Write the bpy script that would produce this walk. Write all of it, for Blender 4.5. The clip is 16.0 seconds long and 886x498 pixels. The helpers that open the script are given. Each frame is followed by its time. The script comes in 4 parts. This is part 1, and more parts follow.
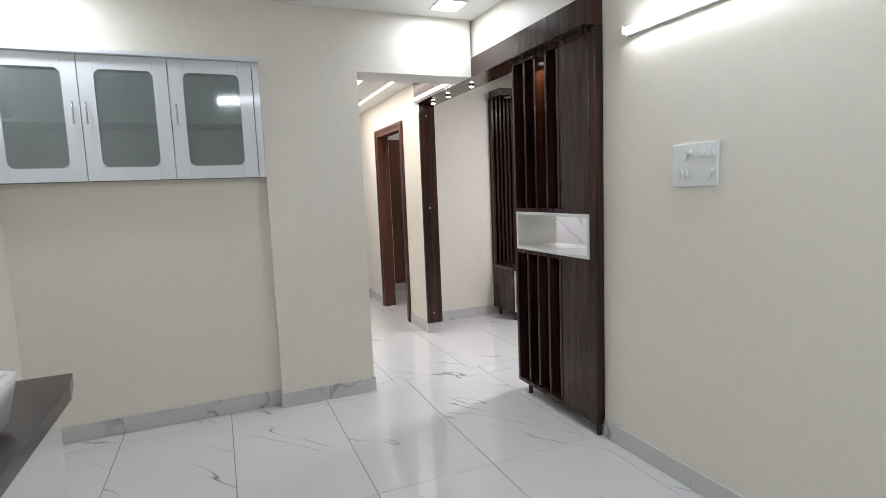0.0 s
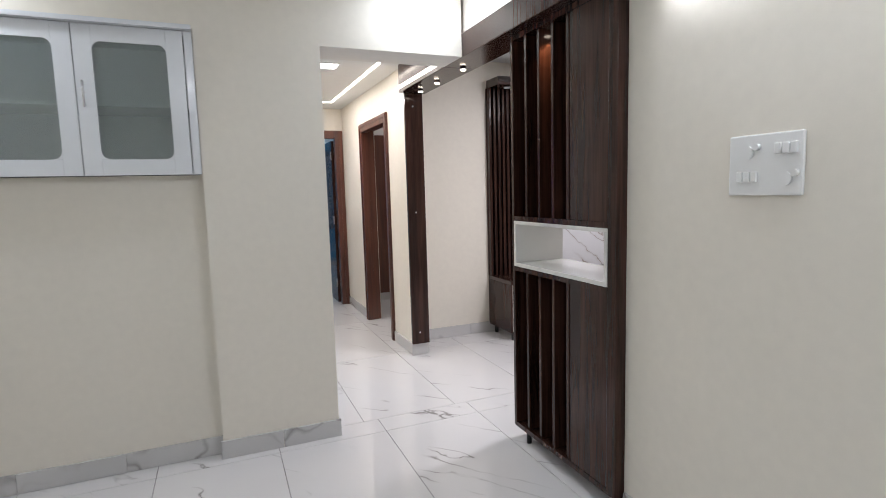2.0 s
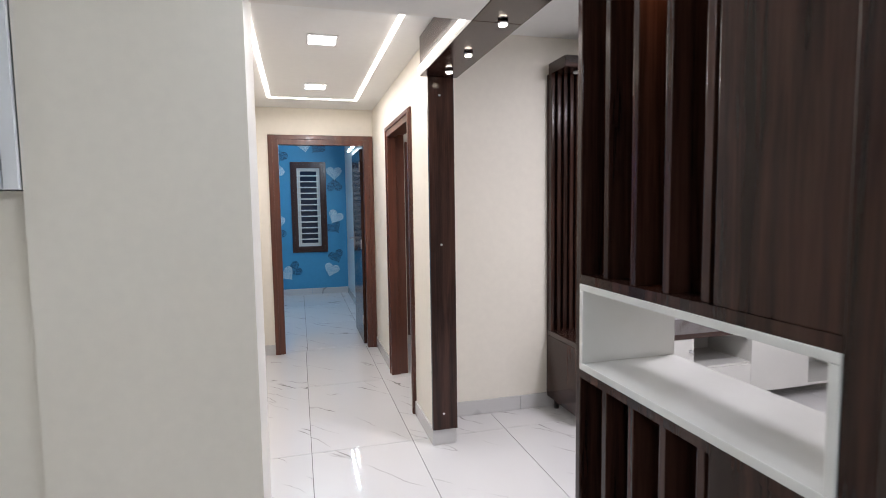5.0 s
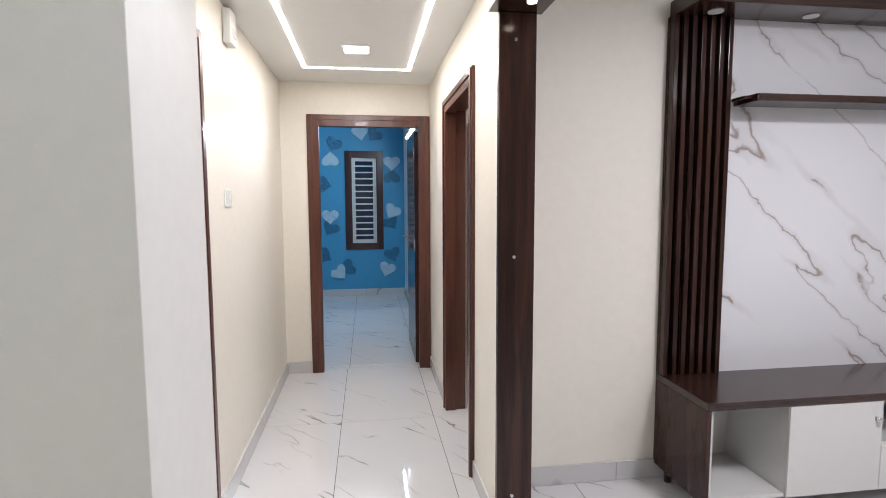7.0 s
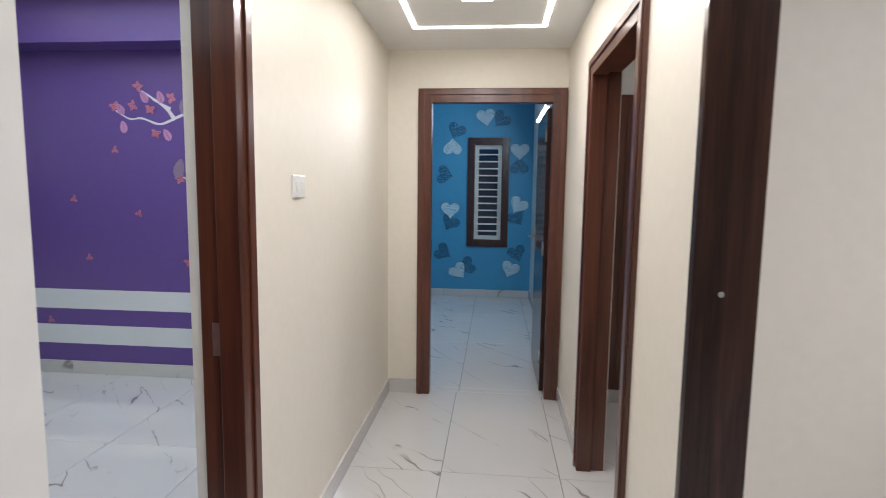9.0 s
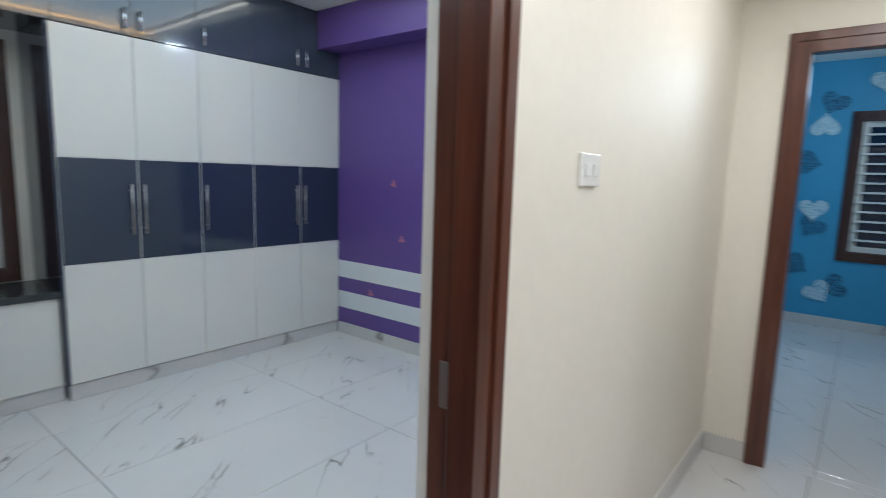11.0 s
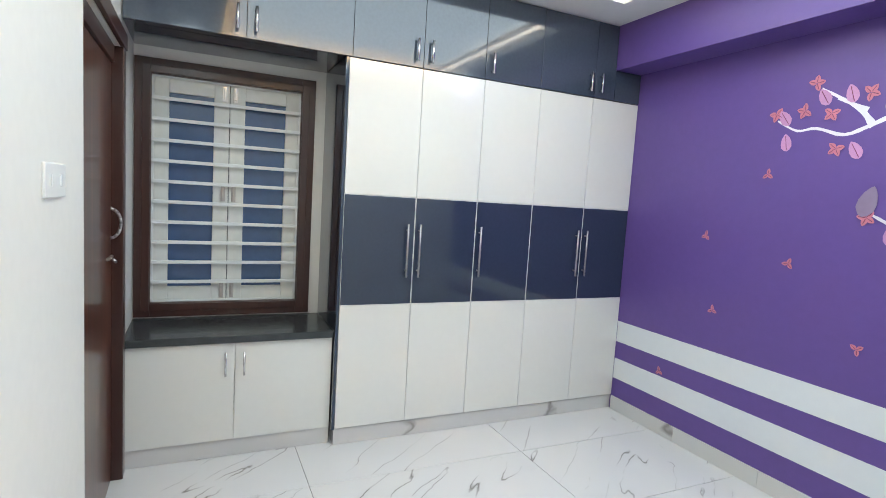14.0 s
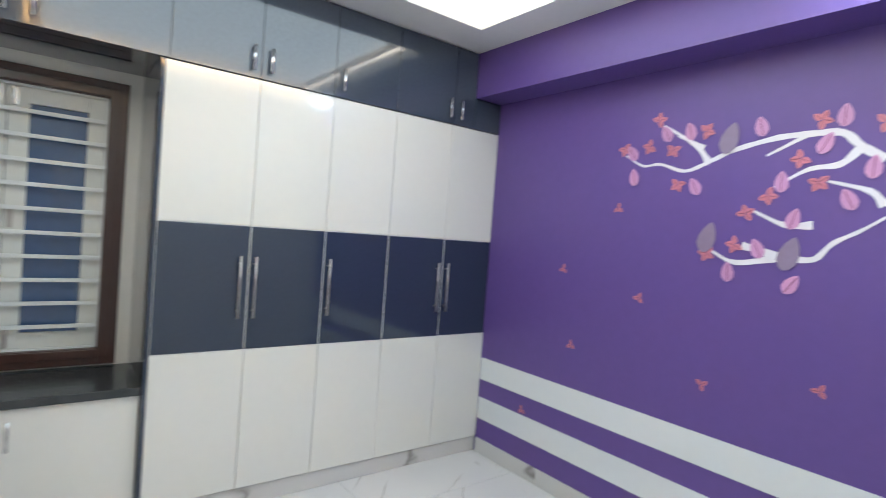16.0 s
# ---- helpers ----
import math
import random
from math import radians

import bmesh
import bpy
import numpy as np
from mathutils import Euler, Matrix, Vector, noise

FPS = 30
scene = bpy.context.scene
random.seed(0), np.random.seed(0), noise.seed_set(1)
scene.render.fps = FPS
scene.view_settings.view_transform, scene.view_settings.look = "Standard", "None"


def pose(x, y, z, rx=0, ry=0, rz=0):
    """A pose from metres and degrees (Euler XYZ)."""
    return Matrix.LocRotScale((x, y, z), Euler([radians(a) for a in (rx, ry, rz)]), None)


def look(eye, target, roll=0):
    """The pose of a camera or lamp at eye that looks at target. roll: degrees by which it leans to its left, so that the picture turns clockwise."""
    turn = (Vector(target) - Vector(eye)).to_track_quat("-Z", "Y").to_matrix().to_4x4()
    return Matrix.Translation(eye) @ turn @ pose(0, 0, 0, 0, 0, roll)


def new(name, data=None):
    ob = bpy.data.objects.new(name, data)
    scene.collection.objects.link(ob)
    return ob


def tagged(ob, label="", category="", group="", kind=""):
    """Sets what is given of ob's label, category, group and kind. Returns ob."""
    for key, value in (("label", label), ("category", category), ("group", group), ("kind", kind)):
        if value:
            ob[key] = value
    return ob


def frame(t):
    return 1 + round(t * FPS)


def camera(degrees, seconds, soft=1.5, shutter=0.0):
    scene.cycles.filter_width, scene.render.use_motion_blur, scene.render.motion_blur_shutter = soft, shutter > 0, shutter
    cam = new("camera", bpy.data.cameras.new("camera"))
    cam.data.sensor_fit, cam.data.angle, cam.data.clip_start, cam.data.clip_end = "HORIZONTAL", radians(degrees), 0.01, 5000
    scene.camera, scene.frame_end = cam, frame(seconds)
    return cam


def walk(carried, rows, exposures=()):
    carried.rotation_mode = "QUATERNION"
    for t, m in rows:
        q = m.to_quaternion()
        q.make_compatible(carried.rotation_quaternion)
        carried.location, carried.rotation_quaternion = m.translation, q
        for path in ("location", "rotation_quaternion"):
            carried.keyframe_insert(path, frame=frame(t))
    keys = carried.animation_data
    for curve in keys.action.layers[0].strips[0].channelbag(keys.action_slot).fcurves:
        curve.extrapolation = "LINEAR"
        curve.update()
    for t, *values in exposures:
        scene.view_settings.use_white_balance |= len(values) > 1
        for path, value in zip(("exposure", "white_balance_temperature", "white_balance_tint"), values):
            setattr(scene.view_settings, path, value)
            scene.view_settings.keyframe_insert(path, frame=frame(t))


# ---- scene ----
cam = camera(79.6, 16.0, soft=0.85, shutter=0.45)
PATH = [
    (0, (1.133, 1.217, 1.385), (1.903, 3.05, 1.165), -2.3),
    (0.5, (1.224, 1.296, 1.39), (1.96, 3.139, 1.141), -2.4),
    (1, (1.307, 1.448, 1.372), (2.014, 3.304, 1.135), -2.0),
    (1.5, (1.397, 1.622, 1.384), (2.122, 3.472, 1.157), -1.6),
    (2, (1.5, 1.787, 1.402), (2.265, 3.622, 1.18), -1.6),
    (2.5, (1.636, 1.948, 1.384), (2.409, 3.781, 1.181), -1.6),
    (3, (1.8, 2.148, 1.405), (2.564, 3.985, 1.207), -1.1),
    (3.5, (1.902, 2.334, 1.424), (2.593, 4.201, 1.226), -1.2),
    (3.7, (1.94, 2.418, 1.412), (2.606, 4.294, 1.219), -1.2),
    (5.8, (2.323, 3.306, 1.467), (2.696, 5.265, 1.319), -0.2),
    (6, (2.345, 3.403, 1.458), (2.671, 5.371, 1.311), 0.0),
    (6.5, (2.383, 3.625, 1.43), (2.663, 5.6, 1.279), -0.0),
    (7, (2.413, 3.861, 1.452), (2.695, 5.833, 1.269), -0.2),
    (7.5, (2.436, 4.046, 1.45), (2.702, 6.019, 1.259), -0.1),
    (8, (2.481, 4.298, 1.450), (2.596, 6.284, 1.245), -0.4),
    (10.3, (2.406, 5.075, 1.45), (1.677, 6.918, 1.182), 1.8),
    (10.5, (2.386, 5.155, 1.453), (1.524, 6.938, 1.176), 1.4),
    (11, (2.311, 5.302, 1.437), (1.08, 6.855, 1.167), 1.7),
    (11.5, (2.245, 5.415, 1.454), (0.702, 6.663, 1.205), 2.9),
    (12, (2.124, 5.462, 1.462), (0.38, 6.409, 1.22), 2.8),
    (12.5, (2.003, 5.471, 1.473), (0.186, 6.268, 1.223), 2.6),
    (13, (1.822, 5.529, 1.47), (-0.019, 6.275, 1.239), 2.7),
    (13.5, (1.703, 5.565, 1.483), (-0.129, 6.342, 1.282), 2.9),
    (14, (1.601, 5.595, 1.495), (-0.206, 6.43, 1.305), 3.5),
    (14.5, (1.53, 5.644, 1.493), (-0.276, 6.487, 1.324), 3.8),
    (15, (1.463, 5.733, 1.507), (-0.352, 6.561, 1.368), 3.8),
    (15.5, (1.417, 5.808, 1.521), (-0.339, 6.759, 1.405), 3.8),
    (16, (1.417, 5.908, 1.521), (-0.176, 7.115, 1.464), 4.3),
]
walk(cam, [(t, look(eye, target, roll)) for t, eye, target, roll in PATH],
     exposures=[
         (0.0, -0.08, 6250, 11), (3.5, -0.04, 6300, 15), (6.0, 0.05, 6150, 13), (7.0, 0.04, 6150, 13), (8.0, -0.15, 6350, 13), (10.3, -0.34, 5950, 7),
         (11.5, -0.42, 5800, 5), (12.5, 0.0, 6050, 5), (13.5, 0.44, 6350, 7), (15.0, 0.42, 6500, 9), (15.5, 0.34, 6500, 9), (16.0, 0.24, 6500, 9)])


# ---- light and exposure ----
world = bpy.data.worlds.new("night")
scene.world = world
world.use_nodes = True
world.node_tree.nodes["Background"].inputs[0].default_value = (0.02, 0.03, 0.06, 1)
world.node_tree.nodes["Background"].inputs[1].default_value = 0.3
scene.view_settings.exposure = 0.0


def area_lamp(name, x, y, z, sx, sy, watts, color, rx=0, ry=0, rz=0):
    d = bpy.data.lights.new(name, "AREA")
    d.shape, d.size, d.size_y, d.energy, d.color = "RECTANGLE", sx, sy, watts, color
    o = new(name, d)
    o.matrix_world = pose(x, y, z, rx, ry, rz)
    return o


COOL, DAY, NEUTRAL, WARM = (0.77, 0.92, 1.0), (0.85, 0.92, 1.0), (1.0, 0.96, 0.98), (1.0, 0.92, 0.80)
# dining: tube on the side wall, two ceiling panels, one added panel
area_lamp("tube_light_glow", 2.90, 2.68, 2.10, 0.05, 1.15, 8, DAY, 0, 65, 0)
area_lamp("dining_panel_glow", 2.62, 4.50, 2.565, 0.16, 0.16, 6, DAY)
area_lamp("dining_panel_glow", 0.33, 4.45, 2.565, 0.16, 0.16, 6, DAY)
# no fixture known here: added overhead to lift the dining area
area_lamp("dining_panel_glow", 1.5, 1.2, 2.565, 0.5, 0.5, 15, DAY)
# hall: two panels, a strip in the ceiling
area_lamp("hall_panel_glow", 2.365, 6.15, 2.385, 0.15, 0.15, 4.5, NEUTRAL)
area_lamp("hall_panel_glow", 2.365, 7.37, 2.385, 0.15, 0.15, 8, NEUTRAL)
area_lamp("hall_strip_glow", 2.365, 6.6, 2.395, 0.78, 2.6, 13, WARM)
# living room: one panel, and a second one added
area_lamp("living_panel_glow", 4.3, 4.6, 2.565, 0.3, 0.3, 39, NEUTRAL)
# added unseen lamp that brightens the depth of the living room
area_lamp("living_panel_glow", 5.4, 3.4, 2.565, 0.3, 0.3, 20, NEUTRAL)
# bedroom tray and panels
area_lamp("bedroom_tray_glow", 0.1, 6.85, 2.86, 2.0, 2.0, 36, COOL)
area_lamp("bedroom_panel_glow", 0.9, 8.08, 2.735, 0.15, 0.15, 7, COOL)
area_lamp("bedroom_panel_glow", 0.9, 5.5, 2.735, 0.15, 0.15, 7, COOL)
# the far blue room, and an added fill in the room at the side of the hall
area_lamp("blue_room_tube_glow", 2.86, 10.3, 2.25, 0.05, 1.1, 26, COOL, 0, 70, 0)
# fill lamp with no fixture, added so the side room is dimly lit
area_lamp("side_room_fill", 4.0, 7.6, 2.5, 0.3, 0.3, 6, NEUTRAL)


# ---- materials ----
def mat(name, color, rough=0.5, metal=0.0, coat=0.0, var=0.06, scale=6.0, bump=0.0, bscale=200.0, stretch=(1, 1, 1), spec=0.5):
    """Painted or laminated surface with faint large and small variation."""
    m = bpy.data.materials.new(name)
    m.use_nodes = True
    nt = m.node_tree
    b = nt.nodes["Principled BSDF"]
    b.inputs["Roughness"].default_value, b.inputs["Metallic"].default_value = rough, metal
    b.inputs["Coat Weight"].default_value = coat
    b.inputs["Specular IOR Level"].default_value = spec
    tc = nt.nodes.new("ShaderNodeTexCoord")
    mp = nt.nodes.new("ShaderNodeMapping")
    mp.inputs["Scale"].default_value = stretch
    nt.links.new(tc.outputs["Object"], mp.inputs[0])
    n1, n2 = nt.nodes.new("ShaderNodeTexNoise"), nt.nodes.new("ShaderNodeTexNoise")
    n1.inputs["Scale"].default_value, n2.inputs["Scale"].default_value = scale * 0.15, scale * 4
    n1.inputs["Detail"].default_value = 4
    add = nt.nodes.new("ShaderNodeMath")
    for n in (n1, n2):
        nt.links.new(mp.outputs[0], n.inputs["Vector"])
    nt.links.new(n1.outputs[0], add.inputs[0])
    nt.links.new(n2.outputs[0], add.inputs[1])
    r = nt.nodes.new("ShaderNodeMapRange")
    r.inputs[1].default_value, r.inputs[2].default_value = 0.6, 1.4
    r.inputs[3].default_value, r.inputs[4].default_value = 1 - var, 1 + var
    nt.links.new(add.outputs[0], r.inputs[0])
    v = nt.nodes.new("ShaderNodeVectorMath")
    v.operation = "SCALE"
    v.inputs[0].default_value = color
    nt.links.new(r.outputs[0], v.inputs["Scale"])
    nt.links.new(v.outputs[0], b.inputs["Base Color"])
    if bump:
        n3 = nt.nodes.new("ShaderNodeTexNoise")
        n3.inputs["Scale"].default_value, n3.inputs["Detail"].default_value = bscale, 3
        nt.links.new(mp.outputs[0], n3.inputs["Vector"])
        bp = nt.nodes.new("ShaderNodeBump")
        bp.inputs["Strength"].default_value, bp.inputs["Distance"].default_value = bump, 0.002
        nt.links.new(n3.outputs[0], bp.inputs["Height"])
        nt.links.new(bp.outputs[0], b.inputs["Normal"])
    return m


def wood(name, dark, light, rough, axis="z", grain=26.0, coat=0.0, slant=0.0, spec=0.5):
    """Veneer whose grain runs along one axis."""
    m = bpy.data.materials.new(name)
    m.use_nodes = True
    nt = m.node_tree
    b = nt.nodes["Principled BSDF"]
    b.inputs["Roughness"].default_value, b.inputs["Coat Weight"].default_value = rough, coat
    b.inputs["Coat Roughness"].default_value, b.inputs["Specular IOR Level"].default_value = 0.08, spec
    tc = nt.nodes.new("ShaderNodeTexCoord")
    mp = nt.nodes.new("ShaderNodeMapping")
    s = {"x": (0.05, 1, 1), "y": (1, 0.05, 1), "z": (1, 1, 0.05)}[axis]
    mp.inputs["Scale"].default_value = s
    mp.inputs["Rotation"].default_value = (radians(slant), radians(slant), 0)
    nt.links.new(tc.outputs["Object"], mp.inputs[0])
    n1, n2 = nt.nodes.new("ShaderNodeTexNoise"), nt.nodes.new("ShaderNodeTexNoise")
    n1.inputs["Scale"].default_value, n1.inputs["Detail"].default_value, n1.inputs["Distortion"].default_value = grain, 6, 0.6
    n2.inputs["Scale"].default_value, n2.inputs["Detail"].default_value = grain * 6, 3
    for n in (n1, n2):
        nt.links.new(mp.outputs[0], n.inputs["Vector"])
    mx = nt.nodes.new("ShaderNodeMath")
    mx.operation = "MULTIPLY_ADD"
    mx.inputs[1].default_value = 0.35
    nt.links.new(n2.outputs[0], mx.inputs[0])
    nt.links.new(n1.outputs[0], mx.inputs[2])
    cr = nt.nodes.new("ShaderNodeValToRGB")
    cr.color_ramp.elements[0].position, cr.color_ramp.elements[1].position = 0.5, 0.85
    cr.color_ramp.elements[0].color, cr.color_ramp.elements[1].color = (*dark, 1), (*light, 1)
    nt.links.new(mx.outputs[0], cr.inputs[0])
    nt.links.new(cr.outputs[0], b.inputs["Base Color"])
    bp = nt.nodes.new("ShaderNodeBump")
    bp.inputs["Strength"].default_value, bp.inputs["Distance"].default_value = 0.08, 0.001
    nt.links.new(n2.outputs[0], bp.inputs["Height"])
    nt.links.new(bp.outputs[0], b.inputs["Normal"])
    return m


def marble(name, base, vein, rough, scale, turn, width=0.035, shift=True, coat=0.0, fade=(0.46, 0.62), long=0.13, detail=2.6, haze=0.1, warp=0.05):
    """Polished white stone look with long slanting grey veins that come and go."""
    m = bpy.data.materials.new(name)
    m.use_nodes = True
    nt = m.node_tree
    b = nt.nodes["Principled BSDF"]
    b.inputs["Roughness"].default_value, b.inputs["Coat Weight"].default_value = rough, coat
    tc = nt.nodes.new("ShaderNodeTexCoord")
    vec = tc.outputs["Object"]
    if shift:
        oi = nt.nodes.new("ShaderNodeObjectInfo")
        mul = nt.nodes.new("ShaderNodeMath")
        mul.operation = "MULTIPLY"
        mul.inputs[1].default_value = 37.0
        nt.links.new(oi.outputs["Random"], mul.inputs[0])
        va = nt.nodes.new("ShaderNodeVectorMath")
        nt.links.new(vec, va.inputs[0])
        nt.links.new(mul.outputs[0], va.inputs[1])
        vec = va.outputs[0]
    rot = nt.nodes.new("ShaderNodeMapping")
    rot.inputs["Rotation"].default_value = turn
    nt.links.new(vec, rot.inputs[0])
    mp = nt.nodes.new("ShaderNodeMapping")
    mp.inputs["Scale"].default_value = (1.0, long, 1.0)
    wn = nt.nodes.new("ShaderNodeTexNoise")
    wn.inputs["Scale"].default_value, wn.inputs["Detail"].default_value = 7.0, 4
    nt.links.new(rot.outputs[0], wn.inputs["Vector"])
    ws = nt.nodes.new("ShaderNodeVectorMath")
    ws.operation = "MULTIPLY_ADD"
    ws.inputs[1].default_value = (warp, warp, warp)
    nt.links.new(wn.outputs["Color"], ws.inputs[0])
    nt.links.new(rot.outputs[0], ws.inputs[2])
    nt.links.new(ws.outputs[0], mp.inputs[0])

    def noise_node(sc, det, dist, src):
        n = nt.nodes.new("ShaderNodeTexNoise")
        n.inputs["Scale"].default_value, n.inputs["Detail"].default_value, n.inputs["Distortion"].default_value = sc, det, dist
        nt.links.new(src, n.inputs["Vector"])
        return n.outputs[0]

    def ridge(src, w):
        s = nt.nodes.new("ShaderNodeMath")
        s.operation = "SUBTRACT"
        s.inputs[1].default_value = 0.5
        nt.links.new(src, s.inputs[0])
        a = nt.nodes.new("ShaderNodeMath")
        a.operation = "ABSOLUTE"
        nt.links.new(s.outputs[0], a.inputs[0])
        r = nt.nodes.new("ShaderNodeMapRange")
        r.inputs[1].default_value, r.inputs[2].default_value, r.inputs[3].default_value, r.inputs[4].default_value = 0.0, w, 1.0, 0.0
        nt.links.new(a.outputs[0], r.inputs[0])
        return r.outputs[0]

    def times(a, c):
        n = nt.nodes.new("ShaderNodeMath")
        n.operation = "MULTIPLY"
        nt.links.new(a, n.inputs[0])
        if isinstance(c, float):
            n.inputs[1].default_value = c
        else:
            nt.links.new(c, n.inputs[1])
        return n.outputs[0]

    fine = ridge(noise_node(scale, detail, 0.12, mp.outputs[0]), width)
    broad = ridge(noise_node(scale, detail, 0.12, mp.outputs[0]), width * 5)
    mask = nt.nodes.new("ShaderNodeMapRange")
    mask.inputs[1].default_value, mask.inputs[2].default_value = fade
    nt.links.new(noise_node(scale * 1.1, 2, 0.0, rot.outputs[0]), mask.inputs[0])
    both = nt.nodes.new("ShaderNodeMath")
    both.use_clamp = True
    nt.links.new(times(fine, mask.outputs[0]), both.inputs[0])
    nt.links.new(times(times(broad, mask.outputs[0]), haze), both.inputs[1])
    cloud = nt.nodes.new("ShaderNodeMix")
    cloud.data_type = "RGBA"
    cloud.inputs[6].default_value = (*base, 1)
    cloud.inputs[7].default_value = (*[c * 0.9 for c in base], 1)
    nt.links.new(noise_node(1.6, 5, 0.3, rot.outputs[0]), cloud.inputs[0])
    mix = nt.nodes.new("ShaderNodeMix")
    mix.data_type = "RGBA"
    mix.inputs[7].default_value = (*vein, 1)
    nt.links.new(both.outputs[0], mix.inputs[0])
    nt.links.new(cloud.outputs[2], mix.inputs[6])
    nt.links.new(mix.outputs[2], b.inputs["Base Color"])
    return m


def emit(name, color, strength):
    m = bpy.data.materials.new(name)
    m.use_nodes = True
    b = m.node_tree.nodes["Principled BSDF"]
    b.inputs["Base Color"].default_value = (*color, 1)
    b.inputs["Emission Color"].default_value = (*color, 1)
    b.inputs["Emission Strength"].default_value = strength
    return m


def frosted(name, color, rough, alpha_mix):
    m = bpy.data.materials.new(name)
    m.use_nodes = True
    b = m.node_tree.nodes["Principled BSDF"]
    b.inputs["Base Color"].default_value = (*color, 1)
    b.inputs["Roughness"].default_value = rough
    b.inputs["Transmission Weight"].default_value = alpha_mix
    b.inputs["Coat Weight"].default_value = 0.6
    return m


CREAM = mat("cream_wall_paint", (0.77, 0.75, 0.705), 0.55, var=0.03, bump=0.12, bscale=160)
DINE = mat("ivory_wall_paint", (0.785, 0.738, 0.645), 0.5, var=0.03, bump=0.12, bscale=160)
HALLP = mat("warm_cream_wall_paint", (0.80, 0.755, 0.665), 0.5, var=0.03, bump=0.12, bscale=160)
WHITEP = mat("white_ceiling_paint", (0.80, 0.80, 0.78), 0.6, var=0.02, bump=0.06)
PURPLE = mat("purple_wall_paint", (0.12, 0.068, 0.275), 0.42, var=0.05, bump=0.15, bscale=120)
BLUE = mat("blue_wall_paint", (0.055, 0.30, 0.52), 0.5, var=0.05, bump=0.1)
STRIPE = mat("white_stripe_paint", (0.68, 0.71, 0.74), 0.4, var=0.02)
TILE = marble("polished_white_tile", (0.68, 0.672, 0.67), (0.24, 0.225, 0.215), 0.035, 3.4, (0, 0, radians(-40)), width=0.0052, fade=(0.45, 0.60), long=0.13, detail=2.4, haze=0.07, warp=0.05)
SKIRT = marble("skirting_marble", (0.62, 0.61, 0.60), (0.28, 0.26, 0.25), 0.15, 1.7, (0, radians(40), radians(20)), width=0.014)
PANEL = marble("marble_laminate", (0.80, 0.80, 0.82), (0.36, 0.31, 0.28), 0.12, 3.3, (radians(90), 0, radians(52)), width=0.008, shift=False, coat=0.5, fade=(0.30, 0.44), long=0.15, detail=2.2, haze=0.26, warp=0.09)
GROUT = mat("grout", (0.13, 0.125, 0.12), 0.8, var=0.1)
DARKW = wood("dark_laminate", (0.017, 0.0075, 0.0052), (0.056, 0.024, 0.017), 0.17, grain=22, coat=0.0, slant=28, spec=0.34)
DARKH = wood("dark_laminate_flat_grain", (0.018, 0.0085, 0.006), (0.060, 0.029, 0.022), 0.2, axis="x", grain=22, coat=0.15)
DOORW = wood("red_brown_door_wood", (0.055, 0.014, 0.008), (0.125, 0.038, 0.02), 0.3, grain=14, coat=0.3)
LEAFW = wood("brown_door_veneer", (0.10, 0.030, 0.016), (0.16, 0.053, 0.028), 0.36, grain=10, coat=0.1)
FRAMEW = wood("window_frame_wood", (0.034, 0.010, 0.008), (0.054, 0.017, 0.012), 0.28, grain=16, coat=0.3)
GLOSSW = mat("white_gloss_laminate", (0.69, 0.685, 0.65), 0.12, coat=0.6, var=0.015)
CABW = mat("white_cabinet_paint", (0.74, 0.76, 0.78), 0.2, coat=0.4, var=0.015)
NAVY = mat("navy_gloss_laminate", (0.022, 0.034, 0.062), 0.1, coat=0.8, var=0.08, scale=12)
SLATE = mat("slate_gloss_laminate", (0.045, 0.06, 0.085), 0.12, coat=0.8, var=0.1, scale=14)
GRANITE = mat("black_granite", (0.032, 0.037, 0.040), 0.26, coat=0.15, var=0.7, scale=60)
STONE = mat("brown_counter_stone", (0.055, 0.042, 0.04), 0.2, var=0.5, scale=50)
CHROME = mat("chrome", (0.72, 0.72, 0.74), 0.15, metal=1.0, var=0.03)
STEEL = mat("brushed_steel", (0.45, 0.43, 0.42), 0.3, metal=1.0, var=0.06)
PLASTIC = mat("white_plastic", (0.82, 0.82, 0.80), 0.25, var=0.02)
CERAMIC = mat("white_ceramic", (0.84, 0.84, 0.83), 0.08, coat=0.7, var=0.01)
GRILL = mat("white_metal_paint", (0.70, 0.72, 0.72), 0.35, var=0.03)
SHUTTER = mat("white_shutter_paint", (0.66, 0.67, 0.64), 0.4, var=0.05, bump=0.1)
BLACK = mat("black_plastic", (0.02, 0.02, 0.02), 0.4)
FROST = frosted("frosted_glass", (0.74, 0.82, 0.80), 0.07, 0.85)
BLUEPANE = mat("blue_filmed_glass", (0.05, 0.10, 0.21), 0.2, coat=0.4, var=0.1)
NIGHT = mat("night_glass", (0.02, 0.03, 0.06), 0.08, coat=0.4, var=0.1)
LAMPW = emit("lamp_white", (0.92, 0.97, 1.0), 9.0)
TUBE = emit("tube_white", (0.90, 0.95, 1.0), 26.0)
LAMPN = emit("lamp_neutral", (1.0, 0.97, 0.94), 9.0)
STRIPW = emit("strip_warm_white", (1.0, 0.93, 0.82), 7.0)
BULB = emit("bulb_warm", (1.0, 0.85, 0.65), 14.0)
BRANCH = mat("pale_branch_paint", (0.72, 0.70, 0.76), 0.45, var=0.08)
PETAL = mat("coral_petal_paint", (0.56, 0.19, 0.26), 0.45, var=0.12, scale=30)
LILAC = mat("lilac_leaf_paint", (0.52, 0.26, 0.48), 0.45, var=0.12, scale=30)
VEINP = mat("dark_petal_vein_paint", (0.22, 0.05, 0.12), 0.45, var=0.1)
GREYB = mat("grey_violet_paint", (0.25, 0.19, 0.30), 0.45, var=0.1)


